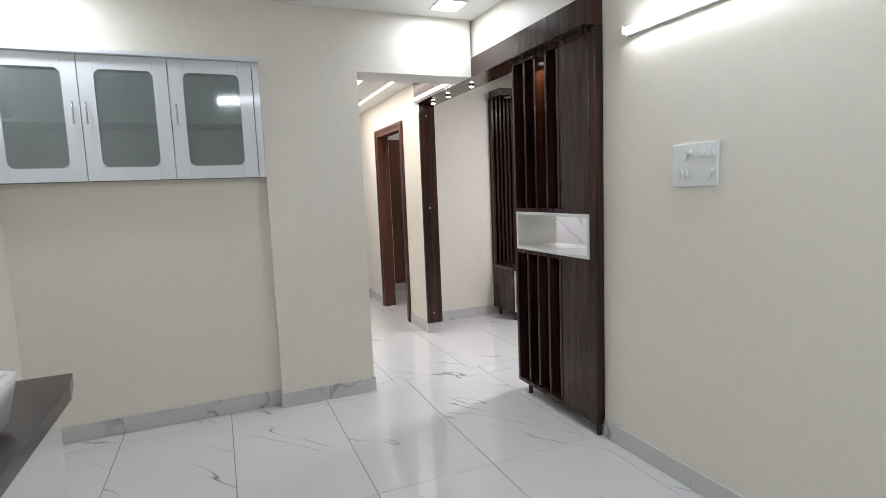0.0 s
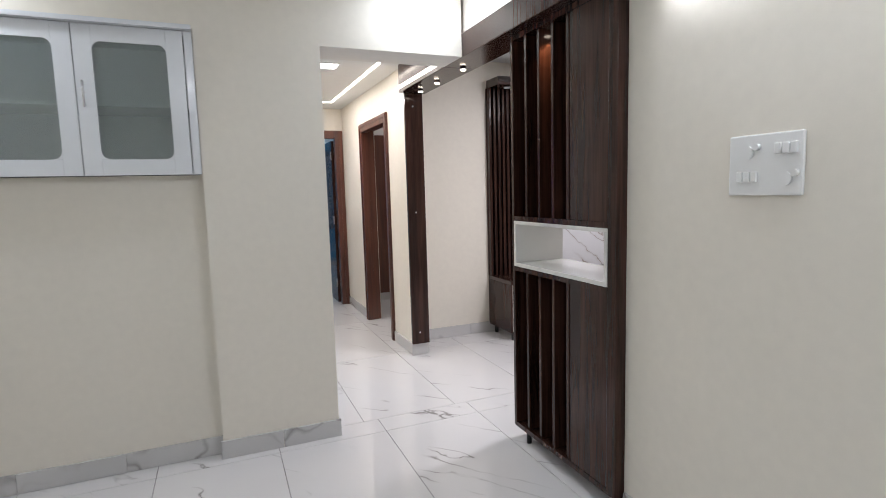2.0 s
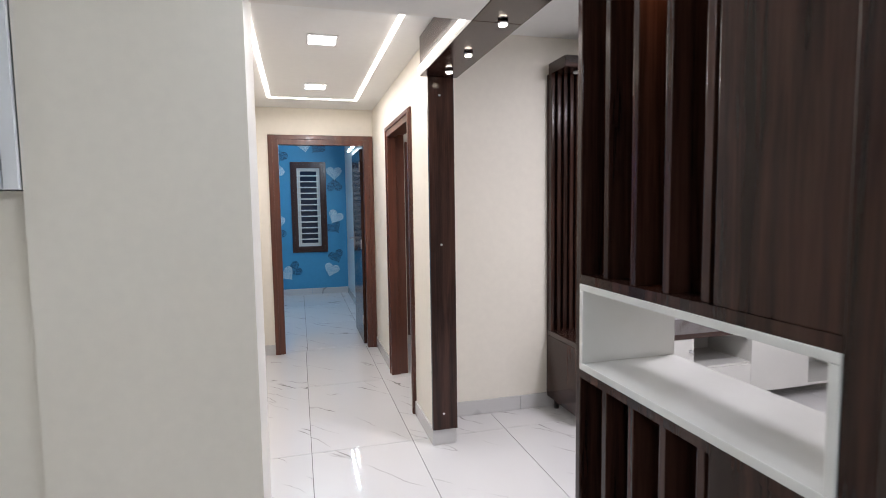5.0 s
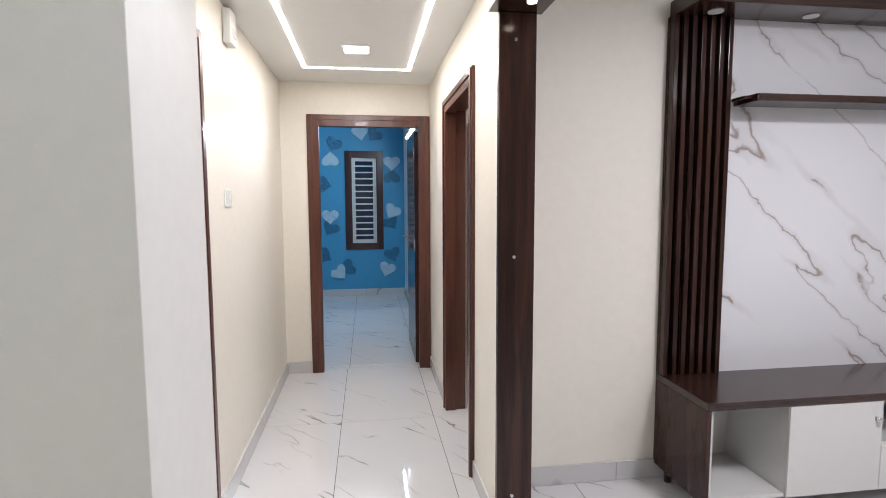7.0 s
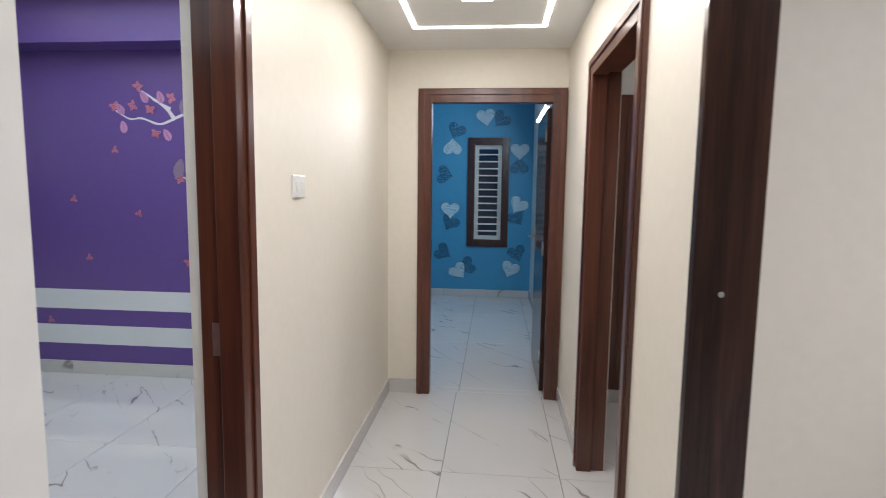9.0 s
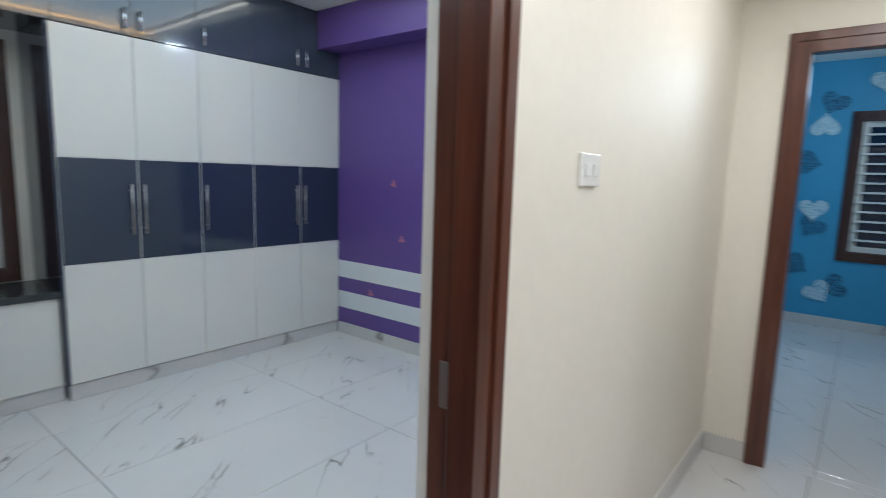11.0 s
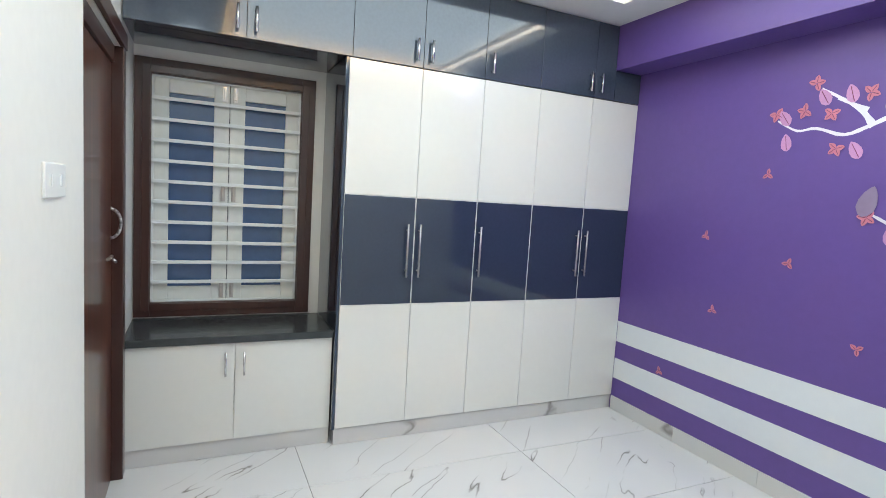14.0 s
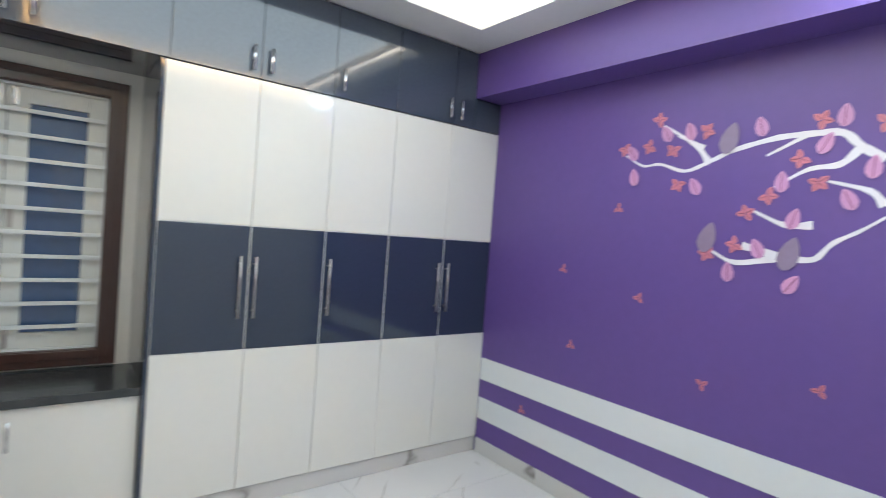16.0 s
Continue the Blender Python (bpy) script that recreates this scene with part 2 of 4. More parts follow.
def printed(name, ink, ground):
    """A print of small cells of ink over the wall colour."""
    m = mat(name, ink, 0.5)
    nt = m.node_tree
    vo = nt.nodes.new("ShaderNodeTexVoronoi")
    vo.feature = "DISTANCE_TO_EDGE"
    vo.inputs["Scale"].default_value = 42
    tc = nt.nodes.new("ShaderNodeTexCoord")
    nt.links.new(tc.outputs["Object"], vo.inputs["Vector"])
    r = nt.nodes.new("ShaderNodeMapRange")
    r.inputs[1].default_value, r.inputs[2].default_value = 0.05, 0.12
    nt.links.new(vo.outputs[0], r.inputs[0])
    mx = nt.nodes.new("ShaderNodeMix")
    mx.data_type = "RGBA"
    mx.inputs[6].default_value, mx.inputs[7].default_value = (*ground, 1), (*ink, 1)
    nt.links.new(r.outputs[0], mx.inputs[0])
    nt.links.new(mx.outputs[2], nt.nodes["Principled BSDF"].inputs["Base Color"])
    return m


HEARTW = printed("pale_heart_print", (0.62, 0.74, 0.78), (0.12, 0.38, 0.55))
HEARTD = printed("dark_teal_heart_print", (0.008, 0.07, 0.14), (0.05, 0.26, 0.45))


# ---- builders ----
class Build:
    """Boxes, cylinders and outlines joined into one mesh."""

    def __init__(self):
        self.bm, self.mats = bmesh.new(), []

    def slot(self, m):
        if m not in self.mats:
            self.mats.append(m)
        return self.mats.index(m)

    def box(self, x0, x1, y0, y1, z0, z1, m, bevel=0.0, sides=None, tf=None):
        r = bmesh.ops.create_cube(self.bm, size=1.0)
        vs = r["verts"]
        for v in vs:
            v.co = Vector((x0 + (v.co.x + 0.5) * (x1 - x0), y0 + (v.co.y + 0.5) * (y1 - y0), z0 + (v.co.z + 0.5) * (z1 - z0)))
        faces = list({f for v in vs for f in v.link_faces})
        i = self.slot(m)
        for f in faces:
            f.normal_update()
            f.material_index = i
            if sides:
                n = f.normal
                k = max(range(3), key=lambda a: abs(n[a]))
                key = ("+" if n[k] > 0 else "-") + "xyz"[k]
                if key in sides:
                    f.material_index = self.slot(sides[key])
        if bevel:
            es = list({e for f in faces for e in f.edges})
            bmesh.ops.bevel(self.bm, geom=es, offset=bevel, segments=2, affect="EDGES", profile=0.6, material=-1)
        return self

    def rod(self, p, q, r, m, seg=10):
        p, q = Vector(p), Vector(q)
        d = q - p
        mt = Matrix.Translation((p + q) / 2) @ d.to_track_quat("Z", "Y").to_matrix().to_4x4()
        res = bmesh.ops.create_cone(self.bm, cap_ends=True, segments=seg, radius1=r, radius2=r, depth=d.length, matrix=mt)
        i = self.slot(m)
        for f in {f for v in res["verts"] for f in v.link_faces}:
            f.material_index = i
            f.smooth = len(f.verts) == 4
        return self

    def outline(self, pts, depth, m):
        """A closed outline (3D points in one plane) pushed by the vector depth."""
        vs = [self.bm.verts.new(p) for p in pts]
        f = self.bm.faces.new(vs)
        f.material_index = self.slot(m)
        ex = bmesh.ops.extrude_face_region(self.bm, geom=[f])
        for v in ex["geom"]:
            if isinstance(v, bmesh.types.BMVert):
                v.co += Vector(depth)
        for g in ex["geom"]:
            if isinstance(g, bmesh.types.BMFace):
                g.material_index = self.slot(m)
        return self

    def done(self, name, parent=None, at=None):
        bmesh.ops.recalc_face_normals(self.bm, faces=self.bm.faces)
        me = bpy.data.meshes.new(name)
        self.bm.to_mesh(me)
        self.bm.free()
        for m in self.mats:
            me.materials.append(m)
        o = new(name, me)
        if parent:
            o.parent = parent
        if at:
            o.location = at
        return o


def empty(name, x=0, y=0, z=0, rz=0):
    o = new(name)
    o.empty_display_size = 0.1
    o.matrix_basis = pose(x, y, z, 0, 0, rz)
    return o


def wall(name, x0, x1, y0, y1, z0, z1, m, holes=(), sides=None, label="", along="x"):
    """A wall block with rectangular holes (a0, a1, z0, z1) along its length, cut right through."""
    a0, a1 = (x0, x1) if along == "x" else (y0, y1)
    cuts = sorted({a0, a1, *[h[0] for h in holes], *[h[1] for h in holes]})
    b = Build()
    for p, q in zip(cuts, cuts[1:]):
        zs = sorted([(h[2], h[3]) for h in holes if h[0] <= p + 1e-6 and h[1] >= q - 1e-6])
        low = z0
        for h0, h1 in zs + [(z1, z1)]:
            if h0 - low > 1e-4:
                if along == "x":
                    b.box(p, q, y0, y1, low, h0, m, sides=sides)
                else:
                    b.box(x0, x1, p, q, low, h0, m, sides=sides)
            low = h1
    o = b.done(name)
    return tagged(o, label=label, category="wall", kind="structure")


def slab(name, x0, x1, y0, y1, z0, z1, m, label, cat):
    return tagged(Build().box(x0, x1, y0, y1, z0, z1, m).done(name), label=label, category=cat, kind="structure")


# ---- structure ----
# floor slab; tiles are laid at the end of the file
floor = slab("floor", -2.1, 7.3, -1.2, 12.3, -0.15, -0.004, GROUT, "polished white marble-look tiled floor with thin grey joints", "floor")

TOP = 2.58
wall("wall_dining_right", 3.01, 3.14, -1.2, 3.475, 0, TOP, DINE, label="smooth ivory painted wall of the dining area", along="y")
wall("wall_dining_left", -0.10, 0.05, -1.2, 4.83, 0, TOP, DINE, label="smooth ivory painted wall beside the basin", along="y")
wall("wall_dining_back", -0.10, 3.14, -1.35, -1.2, 0, TOP, DINE, label="plain ivory painted wall", along="x")
# wall between dining and bedroom, recess for the crockery cabinet
wall("wall_dining_end", 0.05, 1.435, 4.83, 5.13, 0, TOP, DINE, holes=[(0.06, 1.425, 1.51, 2.21)], label="ivory painted wall with a recess for the crockery cabinet")
wall("wall_recess_back", 0.05, 1.435, 5.13, 5.25, 0, 2.95, DINE, sides={"+y": CREAM}, label="painted wall behind the crockery cabinet")
wall("wall_column", 1.435, 2.055, 4.757, 5.115, 0, TOP, DINE, label="ivory painted column beside the hall opening", sides={"+x": CREAM, "+y": HALLP})
wall("wall_column_back", 1.435, 1.73, 5.115, 5.25, 0, 2.95, HALLP, label="warm cream wall return at the bedroom door", sides={"+y": CREAM})
wall("wall_recess_top", 0.05, 1.435, 4.757, 4.83, 2.222, TOP, DINE, label="ivory painted wall above the crockery cabinet")
wall("wall_header", 2.055, 2.895, 4.757, 5.03, 2.185, TOP, DINE, label="ivory painted beam over the hall opening", sides={"-z": CREAM, "+y": HALLP})
wall("wall_above_pelmet", 2.92, 3.10, 3.475, 5.03, 2.325, TOP, DINE, label="ivory painted beam above the dark pelmet", along="y")
# hall
wall("wall_hall_left", 1.61, 1.73, 5.25, 8.37, 0, 2.95, HALLP, holes=[(5.27, 6.17, 0, 2.10)], label="warm cream hall wall with the bedroom doorway", along="y")
wall("wall_bedroom_door_side", 1.575, 1.609, 5.25, 8.44, 0, 2.95, CREAM, holes=[(5.27, 6.158, 0, 2.10)], label="off-white bedroom wall round the doorway", along="y")
wall("wall_hall_end", 1.60, 3.07, 8.37, 8.50, 0, 2.6, HALLP, holes=[(1.99, 2.89, 0, 2.09)], sides={"+y": BLUE}, label="warm cream wall at the end of the hall")
wall("wall_hall_right", 2.95, 3.08, 5.985, 8.37, 0, 2.6, HALLP, holes=[(6.54, 7.41, 0, 2.05)], label="warm cream hall wall with a doorway", along="y")
# living
wall("wall_living_end", 3.08, 7.3, 6.36, 6.48, 0, 2.6, HALLP, label="cream painted wall behind the television unit")
wall("wall_living_right", 7.15, 7.3, 0.5, 6.36, 0, TOP, CREAM, label="plain cream wall of the living room", along="y")
wall("wall_living_back", 3.14, 7.15, 0.35, 0.5, 0, TOP, CREAM, label="plain cream wall of the living room")
# side room off the hall
wall("wall_side_room_far", 3.08, 5.2, 8.37, 8.50, 0, 2.6, CREAM, label="plain cream wall of the side room")
wall("wall_side_room_right", 5.2, 5.33, 6.48, 8.5, 0, 2.6, CREAM, label="plain cream wall of the side room", along="y")
# bedroom
wall("wall_window", -2.04, -1.89, 5.05, 8.6, 0, 2.95, CREAM, holes=[(5.30, 6.20, 0.76, 2.14)], label="cream painted bedroom wall with a barred window", along="y")
wall("wall_bedroom_left", -1.89, 0.05, 5.07, 5.25, 0, 2.95, CREAM, holes=[(-1.36, -0.48, 0, 2.10)], label="off-white bedroom wall with a bathroom doorway")
wall("wall_purple", -1.89, 1.60, 8.44, 8.58, 0, 2.95, PURPLE, label="deep purple bedroom wall with white stripes and painted blossom branch")
# unseen block added to close off the doorway behind the shut door
wall("wall_bathroom_dark", -1.6, -0.3, 4.95, 5.068, 0, 2.3, CREAM, label="unseen blank backing added behind the bathroom door")
# far blue room
wall("wall_blue", 0.0, 3.1, 12.05, 12.2, 0, 2.7, BLUE, holes=[(2.15, 2.60, 0.76, 2.13)], label="bright blue wall printed with hearts around a barred window")
wall("wall_blue_right", 2.985, 3.1, 8.50, 12.05, 0, 2.7, WHITEP, holes=[(9.75, 10.6, 0, 2.08)], label="white wall of the blue room with a dark door", along="y")
wall("wall_blue_left", -0.13, 0.0, 8.58, 12.2, 0, 2.7, BLUE, label="plain blue wall", along="y")
wall("wall_blue_near", 0.0, 1.60, 8.585, 8.65, 0, 2.7, BLUE, label="plain blue wall")

slab("ceiling_dining", -0.10, 3.14, -1.35, 5.03, TOP, TOP + 0.1, WHITEP, "smooth white dining ceiling", "ceiling")
slab("ceiling_living", 3.14, 7.3, 0.35, 6.48, TOP + 0.002, TOP + 0.1, WHITEP, "smooth white living room ceiling", "ceiling")
slab("ceiling_hall", 1.73, 2.95, 5.03, 8.37, 2.41, 2.57, WHITEP, "white dropped hall ceiling with a light strip", "ceiling")
slab("ceiling_side_room", 3.08, 5.33, 6.48, 8.5, 2.6, 2.7, WHITEP, "plain white ceiling", "ceiling")
slab("ceiling_blue_room", -0.13, 3.1, 8.50, 12.2, 2.7, 2.8, WHITEP, "plain white ceiling", "ceiling")
# bedroom ceiling: border with a raised tray
b = Build()
b.box(-1.89, -1.06, 5.25, 8.44, 2.75, 2.90, WHITEP).box(1.15, 1.60, 5.25, 8.44, 2.75, 2.90, WHITEP)
b.box(-1.06, 1.15, 5.25, 5.75, 2.75, 2.90, WHITEP).box(-1.06, 1.15, 7.95, 8.44, 2.75, 2.90, WHITEP)
b.box(-1.89, 1.60, 5.25, 8.44, 2.90, 3.0, WHITEP)
tagged(b.done("ceiling_bedroom"), label="white bedroom ceiling with a bright raised tray", category="ceiling", kind="structure")
tagged(Build().box(-1.888, 1.55, 8.215, 8.44, 2.45, 2.75, PURPLE).done("beam_purple"), label="purple painted beam under the bedroom ceiling", category="beam", kind="structure")


# ---- trim: skirting laid in pieces ----
def skirting(name, p, q, out, h=0.1, t=0.012, piece=0.6):
    """Marble skirting from p to q (plan points) on the side that the vector out points to."""
    root = tagged(empty(name), label="grey veined marble skirting along the wall", category="baseboard", kind="structure")
    p, q, out = Vector((*p, 0)), Vector((*q, 0)), Vector((*out, 0))
    d = q - p
    n = max(1, math.ceil(d.length / piece))
    for i in range(n):
        a, c = p + d * (i / n), p + d * ((i + 1) / n)
        g = d.normalized() * 0.001
        lo, hi = a + g, c - g + out * t
        Build().box(min(lo.x, hi.x), max(lo.x, hi.x), min(lo.y, hi.y), max(lo.y, hi.y), 0.001, h, SKIRT, bevel=0.0015).done("skirting_piece", root)


skirting("baseboard_recess", (0.05, 4.83), (1.435, 4.83), (0, -1))
skirting("baseboard_column", (1.423, 4.757), (2.067, 4.757), (0, -1))
skirting("baseboard_column_side", (2.055, 4.759), (2.055, 5.115), (1, 0))
skirting("baseboard_dining_right", (3.01, -1.2), (3.01, 3.47), (-1, 0))
skirting("baseboard_hall_left", (1.73, 6.24), (1.73, 8.36), (1, 0))
skirting("baseboard_hall_end", (1.742, 8.37), (1.945, 8.37), (0, -1))
skirting("baseboard_hall_right", (2.95, 5.985), (2.95, 6.475), (-1, 0))
skirting("baseboard_hall_right", (2.95, 7.475), (2.95, 8.37), (-1, 0))
skirting("baseboard_post", (2.938, 5.985), (3.08, 5.985), (0, -1))
skirting("baseboard_stub", (3.08, 5.985), (3.08, 6.36), (1, 0))
skirting("baseboard_living", (3.092, 6.36), (7.15, 6.36), (0, -1))
skirting("baseboard_purple", (-1.37, 8.44), (1.55, 8.44), (0, -1))
skirting("baseboard_bedroom_left", (-0.455, 5.25), (1.55, 5.25), (0, 1))
skirting("baseboard_bedroom_corner", (-1.41, 5.25), (-1.37, 5.25), (0, 1))
skirting("baseboard_blue", (0.0, 12.05), (2.985, 12.05), (0, -1))
skirting("baseboard_blue_right", (2.985, 8.5), (2.985, 9.7), (-1, 0))
skirting("baseboard_blue_right", (2.985, 10.65), (2.985, 12.04), (-1, 0))
skirting("baseboard_side_room", (3.08, 8.37), (5.2, 8.37), (0, -1))


# ---- shared small things ----
def bar_handle(p, q, out, r=0.006, stand=0.028, m=None, parent=None, name="handle"):
    """A bar between p and q held off the surface by two short posts."""
    m = m or STEEL
    p, q, out = Vector(p), Vector(q), Vector(out)
    b = Build()
    b.rod(p + out * stand, q + out * stand, r, m)
    for k in (0.12, 0.88):
        a = p.lerp(q, k)
        b.rod(a, a + out * stand, r * 0.8, m)
    return tagged(b.done(name, parent), label="slim polished metal bar handle")


def switch_plate(x, y, z, w, h, axis, sgn, label, rows=1, cols=2, name="switch_plate"):
    """A wall plate with rocker switches; axis is the wall's normal."""
    root = tagged(empty(name), label=label, category="switch")

    def bx(a0, a1, d0, d1, z0, z1, m, nm, bev):
        if axis == "x":
            lo, hi = sorted((x + sgn * d0, x + sgn * d1))
            Build().box(lo, hi, y + a0, y + a1, z + z0, z + z1, m, bevel=bev).done(nm, root)
        else:
            lo, hi = sorted((y + sgn * d0, y + sgn * d1))
            Build().box(x + a0, x + a1, lo, hi, z + z0, z + z1, m, bevel=bev).done(nm, root)

    bx(-w / 2, w / 2, 0.0, 0.008, -h / 2, h / 2, PLASTIC, "plate", 0.004)
    for r in range(rows):
        for c in range(cols):
            cx = (c + 0.5) / cols * w * 0.86 - w * 0.43
            cz = (r + 0.5) / rows * h * 0.7 - h * 0.35
            s = 0.36 * min(w * 0.86 / cols, 0.03)
            bx(cx - s, cx + s, 0.008, 0.012, cz - 0.016, cz + 0.016, PLASTIC, "rocker", 0.002)
    return root


def panel_light(x, y, z, w, m, label):
    root = tagged(empty("ceiling_light", x, y, z), label=label, category="ceiling light")
    Build().box(-w / 2 - 0.012, w / 2 + 0.012, -w / 2 - 0.012, w / 2 + 0.012, -0.008, 0, PLASTIC, bevel=0.003).done("trim_ring", root)
    Build().box(-w / 2, w / 2, -w / 2, w / 2, -0.012, -0.0085, m, bevel=0.0015).done("lens", root)
    return root


def tube_light(x, y0, y1, z, sgn, name="tube_light"):
    root = tagged(empty(name), label="lit white tube light on the wall", category="tube light")
    Build().box(min(x, x + sgn * 0.03), max(x, x + sgn * 0.03), y0, y1, z - 0.02, z + 0.02, PLASTIC, bevel=0.004).done("fitting", root)
    b = Build().rod((x + sgn * 0.045, y0 + 0.02, z), (x + sgn * 0.045, y1 - 0.02, z), 0.014, TUBE, seg=14)
    b.done("tube", root)
    Build().box(min(x + sgn * 0.03, x + sgn * 0.06), max(x + sgn * 0.03, x + sgn * 0.06), y0, y0 + 0.02, z - 0.018, z + 0.018, PLASTIC, bevel=0.003).done("end_cap", root)
    Build().box(min(x + sgn * 0.03, x + sgn * 0.06), max(x + sgn * 0.03, x + sgn * 0.06), y1 - 0.02, y1, z - 0.018, z + 0.018, PLASTIC, bevel=0.003).done("end_cap", root)


def spot_bulb(x, y, z, label="small lit round spot lamp under the dark pelmet"):
    root = tagged(empty("spot_lamp", x, y, z), label=label, category="spot lamp", group="spot lamps in the pelmet")
    Build().rod((0, 0, 0), (0, 0, -0.012), 0.022, CHROME, seg=18).done("rim", root)
    Build().rod((0, 0, -0.012), (0, 0, -0.018), 0.017, BULB, seg=16).done("bulb", root)


# ---- dining ----
def crockery_cabinet():
    root = tagged(empty("crockery_cabinet", 0.06, 4.735, 1.512), label="white wall cabinet with frosted glass doors, set in the recess", category="cabinet")
    W, H, D = 1.36, 0.69, 0.385
    b = Build()
    b.box(0, W, D - 0.012, D, 0, H, CABW).box(0, 0.018, 0.022, D - 0.012, 0, H, CABW).box(W - 0.018, W, 0.022, D - 0.012, 0, H, CABW)
    b.box(0.018, W - 0.018, 0.022, D - 0.012, 0, 0.018, CABW).box(0.018, W - 0.018, 0.022, D - 0.012, H - 0.018, H, CABW)
    b.done("body", root)
    Build().box(0.018, W - 0.018, 0.03, D - 0.012, 0.325, 0.345, CABW).done("shelf", root)
    Build().box(-0.008, W + 0.012, -0.035, 0.02, H, H + 0.022, CABW, bevel=0.004).done("top_trim", root)
    Build().box(1.334, W + 0.012, 0.004, 0.0215, 0, H - 0.001, CABW, bevel=0.002).done("side_strip", root)
    edges = [-0.008, 0.428, 0.872, 1.332]
    for i, (p, q) in enumerate(zip(edges, edges[1:])):
        p, q = p + 0.002, q - 0.002
        b = Build()
        s = 0.075
        b.box(p, p + s, 0, 0.02, 0, H - 0.002, CABW, bevel=0.002).box(q - s, q, 0, 0.02, 0, H - 0.002, CABW, bevel=0.002)
        b.box(p + s, q - s, 0, 0.02, 0, s, CABW, bevel=0.002).box(p + s, q - s, 0, 0.02, H - 0.002 - s, H - 0.002, CABW, bevel=0.002)
        for cx, cz, sx, sz in ((p + s, s, 1, 1), (q - s, s, -1, 1), (p + s, H - s, 1, -1), (q - s, H - s, -1, -1)):
            pts = [(cx, 0.0005, cz)] + [(cx + sx * (0.04 - 0.04 * math.sin(a)), 0.0005, cz + sz * (0.04 - 0.04 * math.cos(a))) for a in (0, 0.4, 0.8, 1.2, 1.571)]
            b.outline(pts, (0, 0.019, 0), CABW)
        d = b.done("door", root)
        Build().box(p + s - 0.005, q - s + 0.005, 0.010, 0.014, s - 0.005, H - s + 0.005, FROST).done("glass", d)
        hx = q - 0.03 if i == 0 else p + 0.03
        bar_handle((hx, 0, 0.31), (hx, 0, 0.43), (0, -1, 0), r=0.005, m=CHROME, parent=d)


crockery_cabinet()


def basin_counter():
    root = tagged(empty("basin_counter", 0, 0, 0), label="wash counter with brown stone top and white base", category="counter")
    Build().box(0.052, 0.635, 1.5, 3.14, 0.0, 0.80, GLOSSW, bevel=0.002).done("base", root)
    pts = [(0.052, 1.5, 0.81), (0.69, 1.5, 0.81), (0.69, 3.06, 0.81), (0.665, 3.21, 0.81), (0.052, 3.21, 0.81)]
    Build().outline(pts, (0, 0, 0.04), STONE).done("top", root)


basin_counter()


def basin():
    root = tagged(empty("wash_basin", 0.39, 2.53, 0.851), label="white ceramic table-top wash basin on the brown counter", category="basin")
    bm = bmesh.new()
    rings = []

    def ring(w, d, z, r=0.05):
        vs = []
        for cx, cy, a0 in ((w - r, d - r, 0), (-w + r, d - r, 90), (-w + r, -d + r, 180), (w - r, -d + r, 270)):
            for k in range(5):
                a = radians(a0 + k * 22.5)
                vs.append(bm.verts.new((cx + r * math.cos(a), cy + r * math.sin(a), z)))
        rings.append(vs)

    for w, d, z in ((0.20, 0.26, 0.0), (0.24, 0.29, 0.02), (0.26, 0.31, 0.125), (0.258, 0.308, 0.135), (0.24, 0.29, 0.135), (0.225, 0.275, 0.12), (0.15, 0.20, 0.03)):
        ring(w, d, z)
    for a, c in zip(rings, rings[1:]):
        for i in range(len(a)):
            f = bm.faces.new((a[i], a[(i + 1) % len(a)], c[(i + 1) % len(a)], c[i]))
            f.smooth = True
    bm.faces.new(rings[0][::-1])
    bm.faces.new(rings[-1])
    bmesh.ops.recalc_face_normals(bm, faces=bm.faces)
    me = bpy.data.meshes.new("bowl")
    bm.to_mesh(me)
    bm.free()
    me.materials.append(CERAMIC)
    o = new("bowl", me)
    o.parent = root
    Build().rod((0, 0, 0.031), (0, 0, 0.034), 0.025, CHROME, seg=16).done("drain", root)


basin()
tube_light(3.01, 2.08, 3.285, 2.095, -1)


def big_switchboard():
    root = tagged(empty("switchboard"), label="large white switchboard with sockets on the ivory wall", category="switch")
    y0, y1, z0, z1 = 2.772, 3.004, 1.358, 1.54
    Build().box(2.996, 3.009, y0, y1, z0, z1, PLASTIC, bevel=0.005).done("plate", root)
    cells = [(-0.07, 0.045, 3), (-0.07, -0.035, 0), (0.05, 0.045, 0), (0.05, -0.035, 3)]
    for dy, dz, n in cells:
        cy, cz = (y0 + y1) / 2 + dy, (z0 + z1) / 2 + dz
        if n:
            for k in range(n):
                yy = cy + (k - 1) * 0.024
                Build().box(2.986, 2.996, yy - 0.009, yy + 0.009, cz - 0.016, cz + 0.016, PLASTIC, bevel=0.003).done("rocker", root)
        else:
            Build().rod((2.996, cy, cz - 0.008), (2.990, cy, cz - 0.008), 0.019, PLASTIC, seg=18).done("socket", root)
            Build().rod((2.996, cy - 0.03, cz + 0.008), (2.982, cy - 0.03, cz + 0.008), 0.010, PLASTIC, seg=14).done("dial", root)


big_switchboard()
panel_light(2.62, 4.50, TOP, 0.17, LAMPW, "lit square white ceiling panel light")
panel_light(0.33, 4.45, TOP, 0.17, LAMPW, "lit square white ceiling panel light")
# invented panel, never in view, that goes with the added dining lamp
panel_light(1.5, 1.2, TOP, 0.5, LAMPW, "lit square white ceiling panel light")


